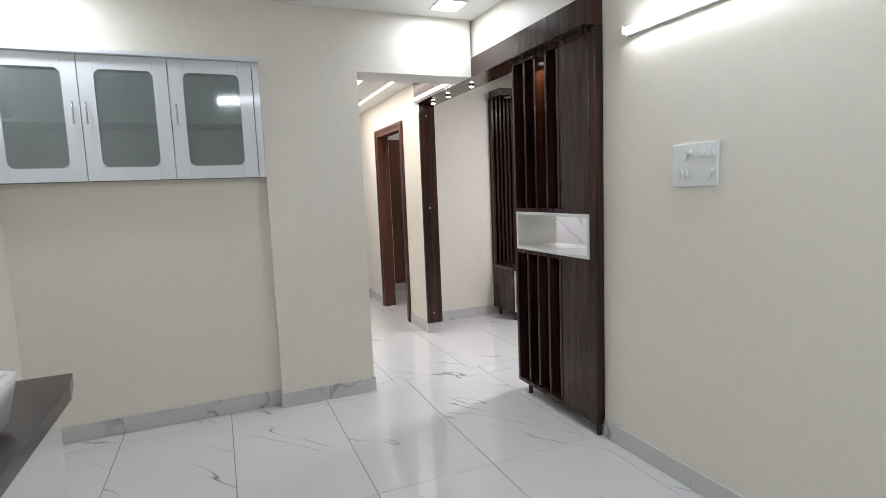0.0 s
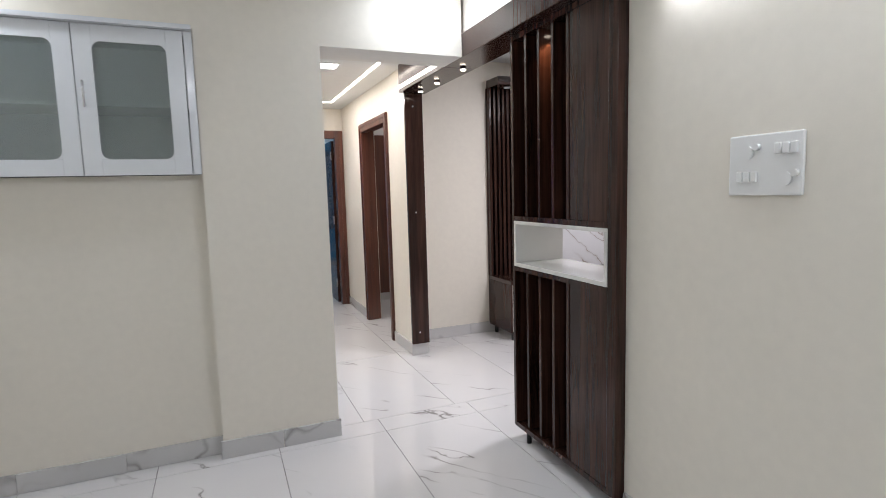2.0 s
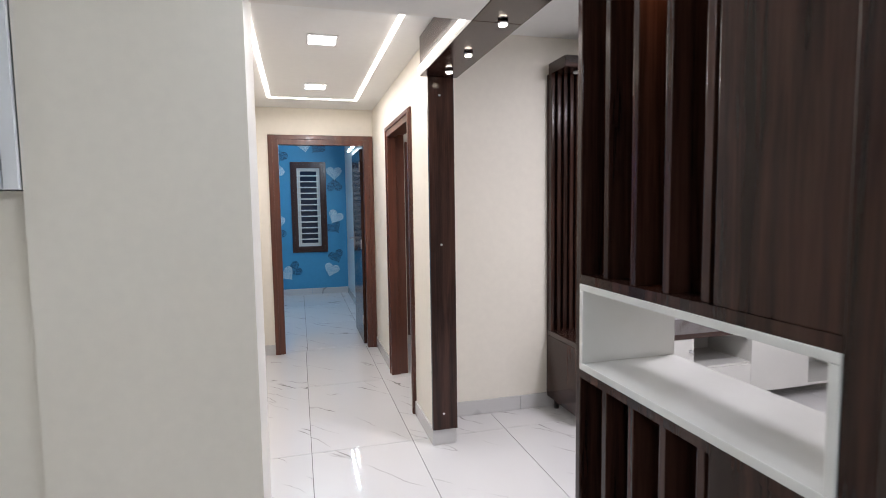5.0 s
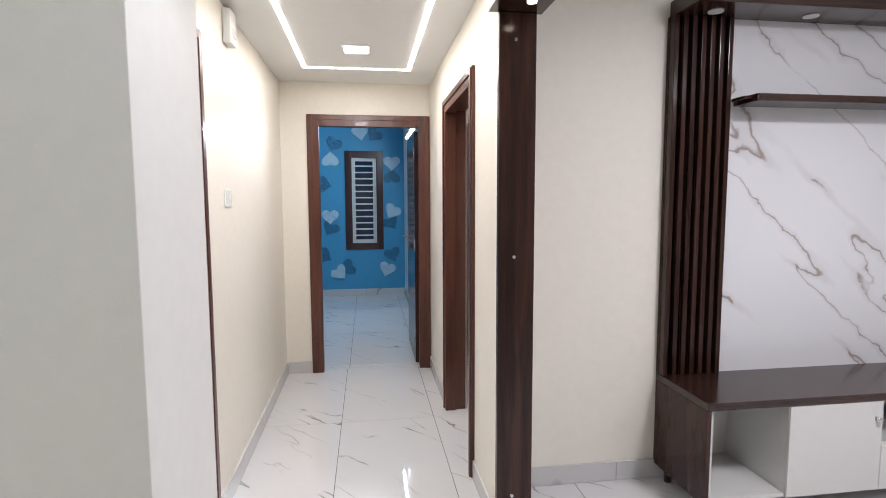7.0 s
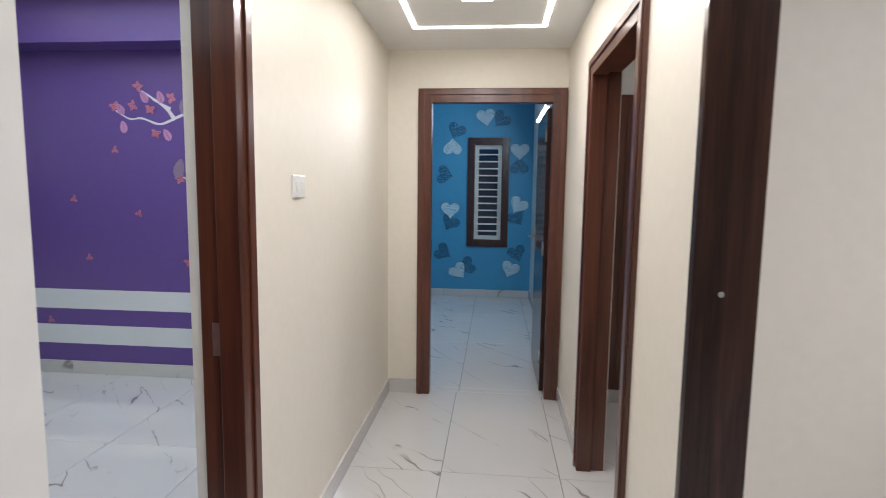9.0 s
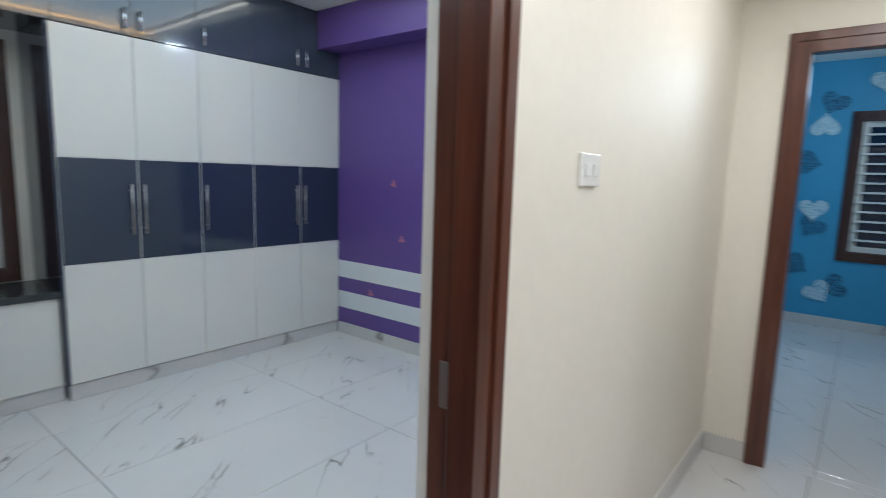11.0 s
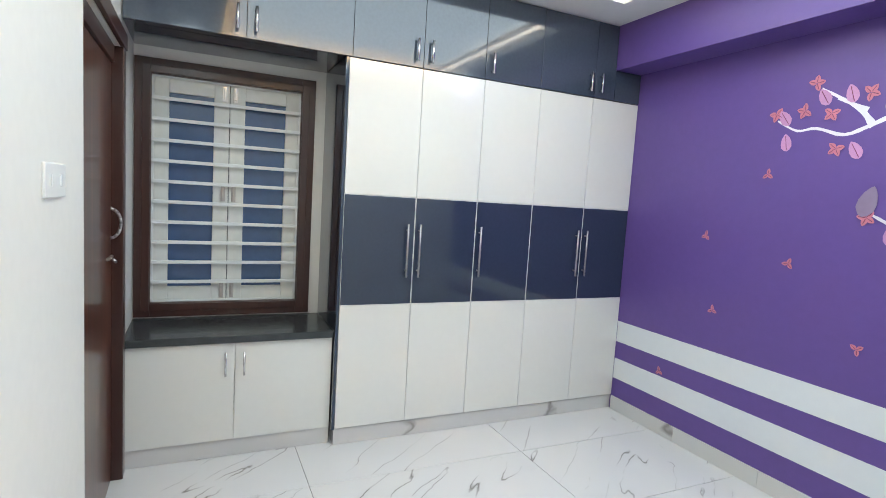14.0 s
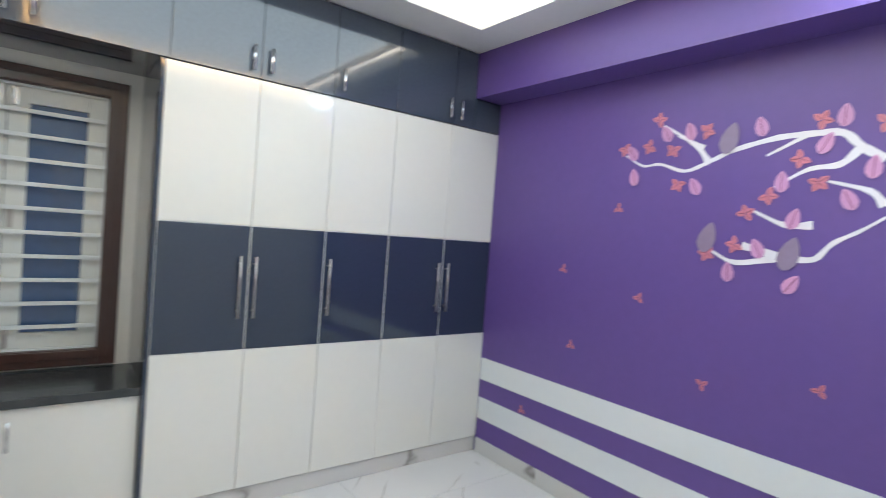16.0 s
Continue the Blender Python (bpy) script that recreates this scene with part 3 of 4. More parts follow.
def partition():
    """Tall slatted divider with a white niche that is open to both rooms."""
    root = tagged(empty("slatted_partition"), label="dark laminate slatted partition with an open white niche", category="partition")
    X0, X1 = 2.96, 3.26
    Y0, Y1, ZB, ZT = 3.477, 4.305, 0.07, 2.183
    b = Build()
    b.box(X0, X1, Y0, Y0 + 0.055, ZB, ZT, DARKW, bevel=0.003)
    b.box(X0, X1, Y1 - 0.025, Y1, ZB, ZT, DARKW, bevel=0.003)
    b.box(X0, X1, Y0 + 0.055, Y1 - 0.025, ZB, ZB + 0.025, DARKW)
    b.box(X0, X1, Y0 + 0.055, Y1 - 0.025, ZT - 0.025, ZT, DARKW)
    b.box(X0, X1, Y0 + 0.055, Y1 - 0.025, 0.955, 0.98, DARKW)
    b.box(X0, X1, Y0 + 0.055, Y1 - 0.025, 1.225, 1.25, DARKW)
    b.done("frame", root)
    a, c = Y0 + 0.055, Y1 - 0.025
    for z0, z1 in ((ZB + 0.025, 0.955), (1.25, ZT - 0.025)):
        Build().box(3.13, 3.15, a, c, z0, z1, DARKW).done("back_panel", root)
        Build().box(X0 + 0.004, 3.13, a, 3.79, z0, z1, DARKW, bevel=0.002).done("front_panel", root)
        for k in range(4):
            y = 3.81 + k * 0.118
            Build().box(X0 + 0.012, X0 + 0.105, y, y + 0.022, z0, z1, DARKW, bevel=0.002).done("slat", root)
    b = Build()
    b.box(X0 - 0.004, X1, a, c, 0.98, 1.000, GLOSSW, bevel=0.002).box(X0 - 0.004, X1, a, c, 1.207, 1.225, GLOSSW, bevel=0.002)
    b.box(X0 - 0.004, X1, a, a + 0.018, 1.0, 1.207, GLOSSW, bevel=0.002).box(X0 - 0.004, X1, c - 0.018, c, 1.0, 1.207, GLOSSW, bevel=0.002)
    tagged(b.done("niche", root), label="white open niche lining")
    for y in (3.50, 4.20):
        for x in (2.99, 3.22):
            Build().rod((x, y, 0), (x, y, ZB), 0.014, BLACK, seg=10).done("foot", root)
    Build().rod((3.06, 3.99, ZT - 0.025), (3.06, 3.99, ZT - 0.04), 0.022, CHROME, seg=14).done("lamp_rim", root)
    Build().rod((3.06, 3.99, ZT - 0.04), (3.06, 3.99, ZT - 0.045), 0.016, BULB, seg=14).done("lamp_bulb", root)
    d = bpy.data.lights.new("niche_spot_glow", "SPOT")
    d.energy, d.color, d.spot_size, d.shadow_soft_size = 7.0, (1.0, 0.6, 0.3), radians(120), 0.02
    new("niche_spot_glow", d).matrix_world = pose(3.06, 3.99, ZT - 0.05)


partition()


def pelmet():
    root = tagged(empty("wood_pelmet"), label="dark laminate pelmet with light strip between hall and living room", category="pelmet")
    b = Build()
    b.box(2.897, 3.115, 3.477, 5.032, 2.185, 2.32, DARKW, bevel=0.003)
    b.box(2.897, 3.115, 5.034, 5.975, 2.185, 2.405, DARKW, bevel=0.003)
    b.done("beam", root)
    Build().box(2.889, 2.896, 5.06, 5.97, 2.215, 2.238, STRIPW).done("light_strip", root)
    Build().box(2.938, 3.09, 5.955, 5.984, 0.10, 2.184, DARKW, bevel=0.003).done("post_panel", root)
    for z in (0.2, 1.22, 2.08):
        Build().rod((3.004, 5.955, z), (3.004, 5.951, z), 0.007, CHROME, seg=12).done("stud", root)


pelmet()
for y in (5.80, 5.46, 5.01):
    spot_bulb(3.02, y, 2.184)


# ---- hall ----
def hall_strip():
    root = tagged(empty("ceiling_light_strip"), label="lit white light strip set round the hall ceiling", category="light strip")
    x0, x1, y0, y1, z, w = 1.975, 2.75, 5.3, 7.90, 2.41, 0.026
    for p in ((x0, x0 + w, y0, y1), (x1 - w, x1, y0, y1), (x0 + w, x1 - w, y1 - w, y1), (x0 + w, x1 - w, y0, y0 + w)):
        Build().box(p[0], p[1], p[2], p[3], z - 0.006, z - 0.0005, STRIPW).done("strip", root)


hall_strip()
panel_light(2.365, 6.15, 2.41, 0.15, LAMPN, "lit square white panel light in the hall ceiling")
panel_light(2.365, 7.37, 2.41, 0.15, LAMPN, "lit square white panel light in the hall ceiling")


def door_frame(name, along, a0, a1, z, face, back, w, sgn, label):
    """A wooden door frame: architraves on the face and a stepped lining. a0, a1: outer edges along the wall."""
    b = Build()

    def bx(p, q, d0, d1, z0, z1, bev=0.003):
        lo, hi = sorted((d0, d1))
        if along == "x":
            b.box(p, q, lo, hi, z0, z1, DOORW, bevel=bev)
        else:
            b.box(lo, hi, p, q, z0, z1, DOORW, bevel=bev)

    f = face - sgn * 0.018
    mid = face + (back - face) * 0.45
    bx(a0, a0 + w, f, mid, 0, z)
    bx(a1 - w, a1, f, mid, 0, z)
    bx(a0 + w, a1 - w, f, mid, z - w, z)
    # outer moulding strip and inner rebate
    g = f - sgn * 0.008
    bx(a0 + 0.008, a0 + w * 0.45, g, f, 0, z - 0.008, 0.002)
    bx(a1 - w * 0.45, a1 - 0.008, g, f, 0, z - 0.008, 0.002)
    bx(a0 + w * 0.45, a1 - w * 0.45, g, f, z - w * 0.45, z - 0.008, 0.002)
    bx(a0 + w * 0.3, a0 + w * 0.8, mid, back, 0, z - w * 0.3)
    bx(a1 - w * 0.8, a1 - w * 0.3, mid, back, 0, z - w * 0.3)
    bx(a0 + w * 0.8, a1 - w * 0.8, mid, back, z - w * 0.8, z - w * 0.3)
    return tagged(b.done(name), label=label, category="door frame", kind="structure")


door_frame("door_1", "y", 5.20, 6.23, 2.15, 1.73, 1.61, 0.10, -1, "red-brown moulded wooden frame of the bedroom door")
door_frame("door_2", "x", 1.94, 2.945, 2.15, 8.37, 8.495, 0.095, 1, "red-brown moulded wooden frame at the hall end")
door_frame("door_3", "y", 6.48, 7.47, 2.11, 2.95, 3.075, 0.085, 1, "red-brown moulded wooden frame in the hall wall")


def leaf(x, y, rz, w, h, label, grooves=True, m=None):
    """A flush door leaf hinged at its origin, running along its own +x; the seen face is at +y."""
    m = m or LEAFW
    root = tagged(empty("door", x, y, 0.008, rz), label=label, category="door")
    b = Build()
    t = 0.036
    b.box(0, w, -t / 2, t / 2, 0, h, m, bevel=0.002)
    b.done("panel", root)
    if grooves:
        g = Build()
        fy = -t / 2
        lines = [((0.40, 0.02), (0.40, h - 0.02)), ((0.40, 1.22), (w - 0.005, 1.34)), ((0.40, 2.0), (w - 0.005, 1.82)), ((0.40, 0.55), (w - 0.005, 0.40))]
        for p, q in lines:
            g.rod((p[0], fy, p[1]), (q[0], fy, q[1]), 0.0025, BLACK, seg=6)
        tagged(g.done("groove", root), label="thin dark groove lines")
    for s in (1, -1):
        hb = Build()
        hx = w - 0.055
        hb.box(hx - 0.018, hx + 0.018, s * t / 2 if s > 0 else -t / 2 - 0.008, s * t / 2 + 0.008 if s > 0 else -t / 2, 0.96, 1.15, STEEL, bevel=0.002)
        hb.rod((hx, s * t / 2, 1.08), (hx, s * (t / 2 + 0.05), 1.08), 0.009, STEEL)
        hb.rod((hx + 0.005, s * (t / 2 + 0.05), 1.08), (hx - 0.11, s * (t / 2 + 0.05), 1.08), 0.009, STEEL)
        tagged(hb.done("lever_handle", root), label="brushed steel lever handle on a long plate")
    for z in (0.25, 1.05, 1.85):
        Build().rod((0, t / 2 + 0.004, z - 0.05), (0, t / 2 + 0.004, z + 0.05), 0.007, STEEL, seg=10).done("hinge", root)
    return root


tagged(Build().box(1.655, 1.685, 6.1305, 6.1345, 0.96, 1.06, STEEL, bevel=0.001).done("strike_plate"), label="steel strike plate on the bedroom door frame", category="strike plate")
# the bedroom door stands open against the wall
leaf(1.615, 5.285, 180 - 5.2, 0.745, 2.05, "brown veneer bedroom door with groove lines, standing open")
leaf(2.845, 8.50, 90, 0.80, 2.03, "glossy dark wooden door standing open into the blue room", grooves=False, m=DARKW)

switch_plate(1.73, 6.635, 1.465, 0.12, 0.085, "x", 1, "small white switch on the hall wall", rows=1, cols=2)


def chime():
    root = tagged(empty("door_chime"), label="white plastic door chime box high on the wall", category="chime")
    Build().box(1.731, 1.772, 6.66, 6.78, 2.225, 2.39, PLASTIC, bevel=0.008).done("box", root)
    Build().box(1.772, 1.777, 6.68, 6.76, 2.26, 2.30, CABW, bevel=0.002).done("grille", root)


chime()


# ---- living room: television unit ----
def tv_unit():
    root = tagged(empty("television_unit"), label="dark laminate television unit with marble back panel and slats", category="tv unit")
    X0, X1, YB = 3.88, 6.35, 6.358
    Build().box(4.205, X1, YB - 0.03, YB, 0.56, 2.33, PANEL).done("marble_panel", root)
    Build().box(X0, 4.203, YB - 0.02, YB, 0.56, 2.33, DARKW).done("slat_back", root)
    for k in range(7):
        x = X0 + 0.002 + k * 0.0475
        Build().box(x, x + 0.024, YB - 0.062, YB - 0.0205, 0.56, 2.33, DARKW, bevel=0.003).done("slat", root)
    Build().box(X0 + 0.01, X1, YB - 0.24, YB, 2.331, 2.405, DARKH, bevel=0.004).done("canopy", root)
    for x in (4.05, 4.55, 5.05, 5.55):
        Build().rod((x, YB - 0.12, 2.331), (x, YB - 0.12, 2.326), 0.035, PLASTIC, seg=18).done("canopy_light", root)
    Build().box(4.225, X1 - 0.05, YB - 0.20, YB - 0.031, 1.91, 1.945, DARKH, bevel=0.004).done("shelf", root)
    Build().box(4.19, 4.26, YB - 0.16, YB - 0.063, 1.925, 1.94, DARKH, bevel=0.003).done("shelf_bracket", root)
    Build().box(X0, X1, 5.925, YB, 0.525, 0.56, DARKH, bevel=0.004).done("base_top", root)
    Build().box(X0, X0 + 0.02, 5.93, YB, 0.08, 0.524, DARKW, bevel=0.002).done("side_panel", root)
    b = Build()
    b.box(X0 + 0.021, X1, YB - 0.015, YB, 0.09, 0.524, GLOSSW).box(X0 + 0.021, X1, 5.945, YB - 0.015, 0.09, 0.108, GLOSSW)
    for x in (X0 + 0.021, 4.285, 4.745, 5.25, 5.75, X1 - 0.018):
        b.box(x, x + 0.018, 5.945, YB - 0.015, 0.108, 0.524, GLOSSW)
    b.box(4.763, 5.25, 5.945, YB - 0.015, 0.30, 0.318, GLOSSW)
    b.done("carcass", root)
    for x0, x1 in ((4.285, 4.763), (5.25, 5.768)):
        d = Build().box(x0, x1, 5.927, 5.944, 0.095, 0.522, GLOSSW, bevel=0.002).done("door", root)
        Build().rod((x1 - 0.03, 5.927, 0.44), (x1 - 0.03, 5.905, 0.44), 0.011, CHROME, seg=14).done("knob", d)
    d = Build().box(4.766, 5.247, 5.927, 5.944, 0.095, 0.305, GLOSSW, bevel=0.002).done("drawer", root)
    Build().rod((5.0, 5.927, 0.22), (5.0, 5.905, 0.22), 0.011, CHROME, seg=14).done("knob", d)
    for x in (X0 + 0.05, 5.0, X1 - 0.06):
        for y in (5.98, 6.30):
            Build().rod((x, y, 0), (x, y, 0.089), 0.018, BLACK, seg=12).done("foot", root)


tv_unit()
panel_light(4.3, 4.6, TOP + 0.002, 0.3, LAMPN, "lit square white panel light in the living room ceiling")
# made-up fixture for the added lamp, outside every view
panel_light(5.4, 3.4, TOP + 0.002, 0.3, LAMPN, "lit square white panel light in the living room ceiling")

# brown door on the far wall of the side room
tagged(Build().box(3.27, 4.05, 8.335, 8.366, 0.101, 2.10, DOORW, bevel=0.004).box(3.33, 3.99, 8.328, 8.336, 0.16, 2.02, DOORW, bevel=0.003).done("closet_front"), label="brown wooden closet front on the wall of the side room", category="closet")


# ---- bedroom ----
def wardrobe():
    root = tagged(empty("wardrobe"), label="tall white and navy glossy wardrobe with five doors", category="wardrobe")
    XF, XB = -1.375, -1.888
    b = Build()
    b.box(XB, XF - 0.02, 6.335, 6.353, 0.10, 2.238, NAVY).box(XB, XF - 0.02, 8.42, 8.438, 0.10, 2.238, GLOSSW)
    b.box(XB, XB + 0.012, 6.353, 8.42, 0.10, 2.238, GLOSSW).box(XB + 0.012, XF - 0.02, 6.353, 8.42, 0.10, 0.118, GLOSSW)
    b.box(XB + 0.012, XF - 0.02, 6.353, 8.42, 2.22, 2.238, GLOSSW)
    b.done("body", root)
    tagged(Build().box(XB, XF - 0.012, 6.335, 8.438, 0.001, 0.099, SKIRT, bevel=0.002).done("plinth", root), label="grey marble plinth")
    tagged(Build().box(XF - 0.02, XF + 0.002, 6.318, 6.334, 0.10, 2.238, NAVY, bevel=0.001).box(XB, XF - 0.02, 6.318, 6.334, 0.69, 2.238, NAVY).done("side_panel", root), label="dark navy side panel")
    ys = [6.336, 6.774, 7.187, 7.602, 8.030, 8.436]
    hinge = [1, -1, -1, 1, -1]
    for i, (p, q) in enumerate(zip(ys, ys[1:])):
        d = Build().box(XF - 0.019, XF - 0.002, p + 0.0015, q - 0.0015, 0.107, 2.236, PLASTIC).done("door", root)
        for z0, z1, m in ((0.107, 0.842, GLOSSW), (0.846, 1.484, NAVY), (1.488, 2.236, GLOSSW)):
            g = 0.002 if m is GLOSSW else 0.004
            Build().box(XF - 0.002, XF + 0.002, p + g, q - g, z0, z1, m, bevel=0.0012).done("facing", d)
        hy = q - 0.05 if hinge[i] > 0 else p + 0.028
        bar_handle((XF + 0.002, hy, 1.01), (XF + 0.002, hy, 1.33), (1, 0, 0), r=0.006, parent=d)


wardrobe()


def loft():
    root = tagged(empty("loft_cabinet"), label="slate blue glossy loft cabinets above the wardrobe", category="cabinet")
    XF, XB = -1.375, -1.888
    Build().box(XB, XF - 0.02, 5.254, 8.213, 2.242, 2.745, SLATE).done("body", root)
    Build().box(XB, XF - 0.02, 8.214, 8.438, 2.242, 2.447, SLATE).done("corner_body", root)
    ys = [5.254, 5.80, 6.352, 6.774, 7.185, 7.598, 8.035, 8.211]
    at = {0: 1, 1: -1, 2: 1, 3: -1, 4: -1, 5: 1, 6: -1}
    for i, (p, q) in enumerate(zip(ys, ys[1:])):
        d = Build().box(XF - 0.019, XF + 0.001, p + 0.0015, q - 0.0015, 2.243, 2.743, SLATE, bevel=0.0015).done("door", root)
        hy = q - 0.045 if at[i] > 0 else p + 0.045
        bar_handle((XF + 0.001, hy, 2.275), (XF + 0.001, hy, 2.40), (1, 0, 0), r=0.008, m=CHROME, parent=d)
    Build().box(XF - 0.019, XF + 0.001, 8.214, 8.438, 2.243, 2.447, SLATE, bevel=0.0015).done("end_panel", root)


loft()


def window_cabinet():
    root = tagged(empty("low_cabinet"), label="low white cabinet with a black granite top under the window", category="cabinet")
    XF, XB = -1.42, -1.888
    Build().box(XB, XF - 0.02, 5.254, 6.316, 0.10, 0.648, GLOSSW).done("body", root)
    tagged(Build().box(XB, XF - 0.014, 5.254, 6.316, 0.001, 0.099, SKIRT, bevel=0.002).done("plinth", root), label="grey marble plinth")
    for p, q, s in ((5.256, 5.782, 1), (5.786, 6.314, -1)):
        d = Build().box(XF - 0.019, XF, p, q, 0.102, 0.645, GLOSSW, bevel=0.002).done("door", root)
        hy = q - 0.045 if s > 0 else p + 0.045
        bar_handle((XF, hy, 0.47), (XF, hy, 0.60), (1, 0, 0), r=0.006, m=CHROME, parent=d)
    tagged(Build().box(XB, XF + 0.02, 5.252, 6.317, 0.65, 0.69, GRANITE, bevel=0.004).done("top", root), label="polished black granite top")


window_cabinet()


def barred_window(name, along, a0, a1, z0, z1, face, sgn, fw, bars, leaves, m_pane, label):
    """A wooden frame with white shutters behind and level bars in front. sgn: the way into the room."""
    root = tagged(empty(name), label=label, category="window", kind="structure")

    def bx(b, p, q, d0, d1, c0, c1, m, bev=0.002):
        lo, hi = sorted((face + sgn * d0, face + sgn * d1))
        if along == "x":
            b.box(p, q, lo, hi, c0, c1, m, bevel=bev)
        else:
            b.box(lo, hi, p, q, c0, c1, m, bevel=bev)

    def frame_of(p, q, c0, c1, w, d0, d1, m, nm, par, bev=0.003):
        b = Build()
        bx(b, p, p + w, d0, d1, c0, c1, m, bev)
        bx(b, q - w, q, d0, d1, c0, c1, m, bev)
        bx(b, p + w, q - w, d0, d1, c0, c0 + w, m, bev)
        bx(b, p + w, q - w, d0, d1, c1 - w, c1, m, bev)
        return b.done(nm, par)

    fr = frame_of(a0, a1, z0, z1, fw, 0.001, 0.022, FRAMEW, "frame", root)
    frame_of(a0 + fw * 0.45, a1 - fw * 0.45, z0 + fw * 0.45, z1 - fw * 0.45, fw * 0.5, 0.0225, 0.034, FRAMEW, "moulding", fr)
    i0, i1, c0, c1 = a0 + fw, a1 - fw, z0 + fw, z1 - fw
    frame_of(i0 - 0.012, i1 + 0.012, c0 - 0.012, c1 + 0.012, 0.012, -0.10, 0.0, FRAMEW, "lining", fr, 0.0)
    w = (i1 - i0) / leaves
    for k in range(leaves):
        p, q = i0 + k * w + 0.002, i0 + (k + 1) * w - 0.002
        s = 0.085 if leaves > 1 else 0.05
        sh = frame_of(p, q, c0 + 0.002, c1 - 0.002, s, -0.065, -0.03, SHUTTER, "shutter", root)
        b = Build()
        bx(b, p + s, q - s, -0.055, -0.047, c0 + s, c1 - s, m_pane, 0.0)
        pane = b.done("pane", sh)
        if leaves > 1:
            e = q - 0.028 if k == 0 else p + 0.028
            for cz in (c0 + 0.06, (c0 + c1) / 2, c1 - 0.06):
                b = Build()
                bx(b, e - 0.012, e + 0.012, -0.03, -0.022, cz - 0.045, cz + 0.045, STEEL, 0.002)
                bx(b, e - 0.005, e + 0.005, -0.022, -0.010, cz - 0.03, cz + 0.03, STEEL, 0.002)
                b.done("bolt", sh)
    g = Build()
    bx(g, i0, i0 + 0.012, -0.018, -0.006, c0, c1, GRILL, 0.001)
    bx(g, i1 - 0.012, i1, -0.018, -0.006, c0, c1, GRILL, 0.001)
    bx(g, i0, i1, -0.018, -0.006, c1 - 0.01, c1, GRILL, 0.001)
    bx(g, i0, i1, -0.018, -0.006, c0, c0 + 0.01, GRILL, 0.001)
    g.done("grill_frame", root)
    for k in range(bars):
        cz = c1 - (0.098 + (0.8095 / (bars - 1)) * k) * (c1 - c0)
        b = Build()
        bx(b, i0 + 0.001, i1 - 0.001, -0.004, 0.008, cz - 0.010, cz + 0.010, GRILL, 0.003)
        b.done("bar", root)
    return root


barred_window("window_1", "y", 5.256, 6.252, 0.70, 2.178, -1.89, 1, 0.085, 10, 2, BLUEPANE, "brown framed window with white shutters and level bars")
barred_window("window_2", "x", 2.098, 2.665, 0.705, 2.193, 12.05, -1, 0.10, 12, 1, NIGHT, "dark framed narrow window with white level bars")
for n, p in (("night_sky_1", (-2.3, -2.06, 5.0, 6.5, 0.4, 2.4)), ("night_sky_2", (1.9, 2.9, 12.22, 12.4, 0.4, 2.4))):
    tagged(Build().box(*p, NIGHT).done(n), label="dark night outside the window", category="backdrop", kind="structure")


def bathroom_door():
    fr = Build()
    for p in ((-1.41, -1.335), (-0.555, -0.48)):
        fr.box(p[0], p[1], 5.13, 5.24 if p[0] > -1 else 5.268, 0, 2.10, FRAMEW, bevel=0.004)
    fr.box(-1.335, -0.555, 5.13, 5.23, 2.025, 2.10, FRAMEW, bevel=0.004)
    fr.box(-1.43, -0.46, 5.252, 5.272, 2.10, 2.175, FRAMEW, bevel=0.004)
    tagged(fr.done("door_4"), label="dark brown wooden frame of the bathroom door", category="door frame", kind="structure")
    root = tagged(empty("bathroom_door", -1.33, 5.2, 0.01), label="closed dark brown bathroom door with steel pull", category="door")
    Build().box(0.002, 0.773, -0.018, 0.018, 0, 2.01, DOORW, bevel=0.002).done("panel", root)
    b = Build()
    pts = [Vector((0.04, 0.018 + 0.045 * math.sin(a), 1.275 + 0.07 * math.cos(a))) for a in [k * math.pi / 8 for k in range(9)]]
    for p, q in zip(pts, pts[1:]):
        b.rod(p, q, 0.007, STEEL, seg=8)
    b.done("pull_handle", root)
    Build().rod((0.04, 0.026, 1.12), (0.16, 0.026, 1.12), 0.008, STEEL).rod((0.08, 0.026, 1.12), (0.10, 0.05, 1.10), 0.007, STEEL).done("bolt", root)


bathroom_door()
switch_plate(-0.075, 5.25, 1.48, 0.22, 0.09, "y", 1, "white double switch on the off-white bedroom wall", rows=1, cols=2)
panel_light(0.9, 7.9 + 0.3, 2.75, 0.15, LAMPW, "lit square white panel light in the bedroom ceiling")
panel_light(0.9, 5.5, 2.75, 0.15, LAMPW, "lit square white panel light in the bedroom ceiling")
panel_light(-0.6, 5.5, 2.75, 0.15, LAMPW, "lit square white panel light in the bedroom ceiling")


def cove():
    root = tagged(empty("cove_light"), label="warm light strip round the raised ceiling tray", category="light strip")
    Build().box(-1.055, -1.045, 5.78, 7.92, 2.84, 2.86, STRIPW).done("strip", root)
    Build().box(1.135, 1.145, 5.78, 7.92, 2.84, 2.86, COVEW).done("strip", root)
    Build().box(-1.03, 1.12, 7.935, 7.945, 2.84, 2.86, STRIPW).done("strip", root)
    Build().box(-1.03, 1.12, 5.755, 5.765, 2.84, 2.86, COVEW).done("strip", root)


COVEW = emit("cove_warm", (1.0, 0.62, 0.25), 16.0)
cove()

# purple wall: two painted bands and a blossom branch
wp = bpy.data.objects["wall_purple"]
for z0, z1 in ((0.515, 0.668), (0.238, 0.388)):
    tagged(Build().box(-1.374, 1.56, 8.4375, 8.4405, z0, z1, STRIPE).done("white_band", wp), label="white painted band")

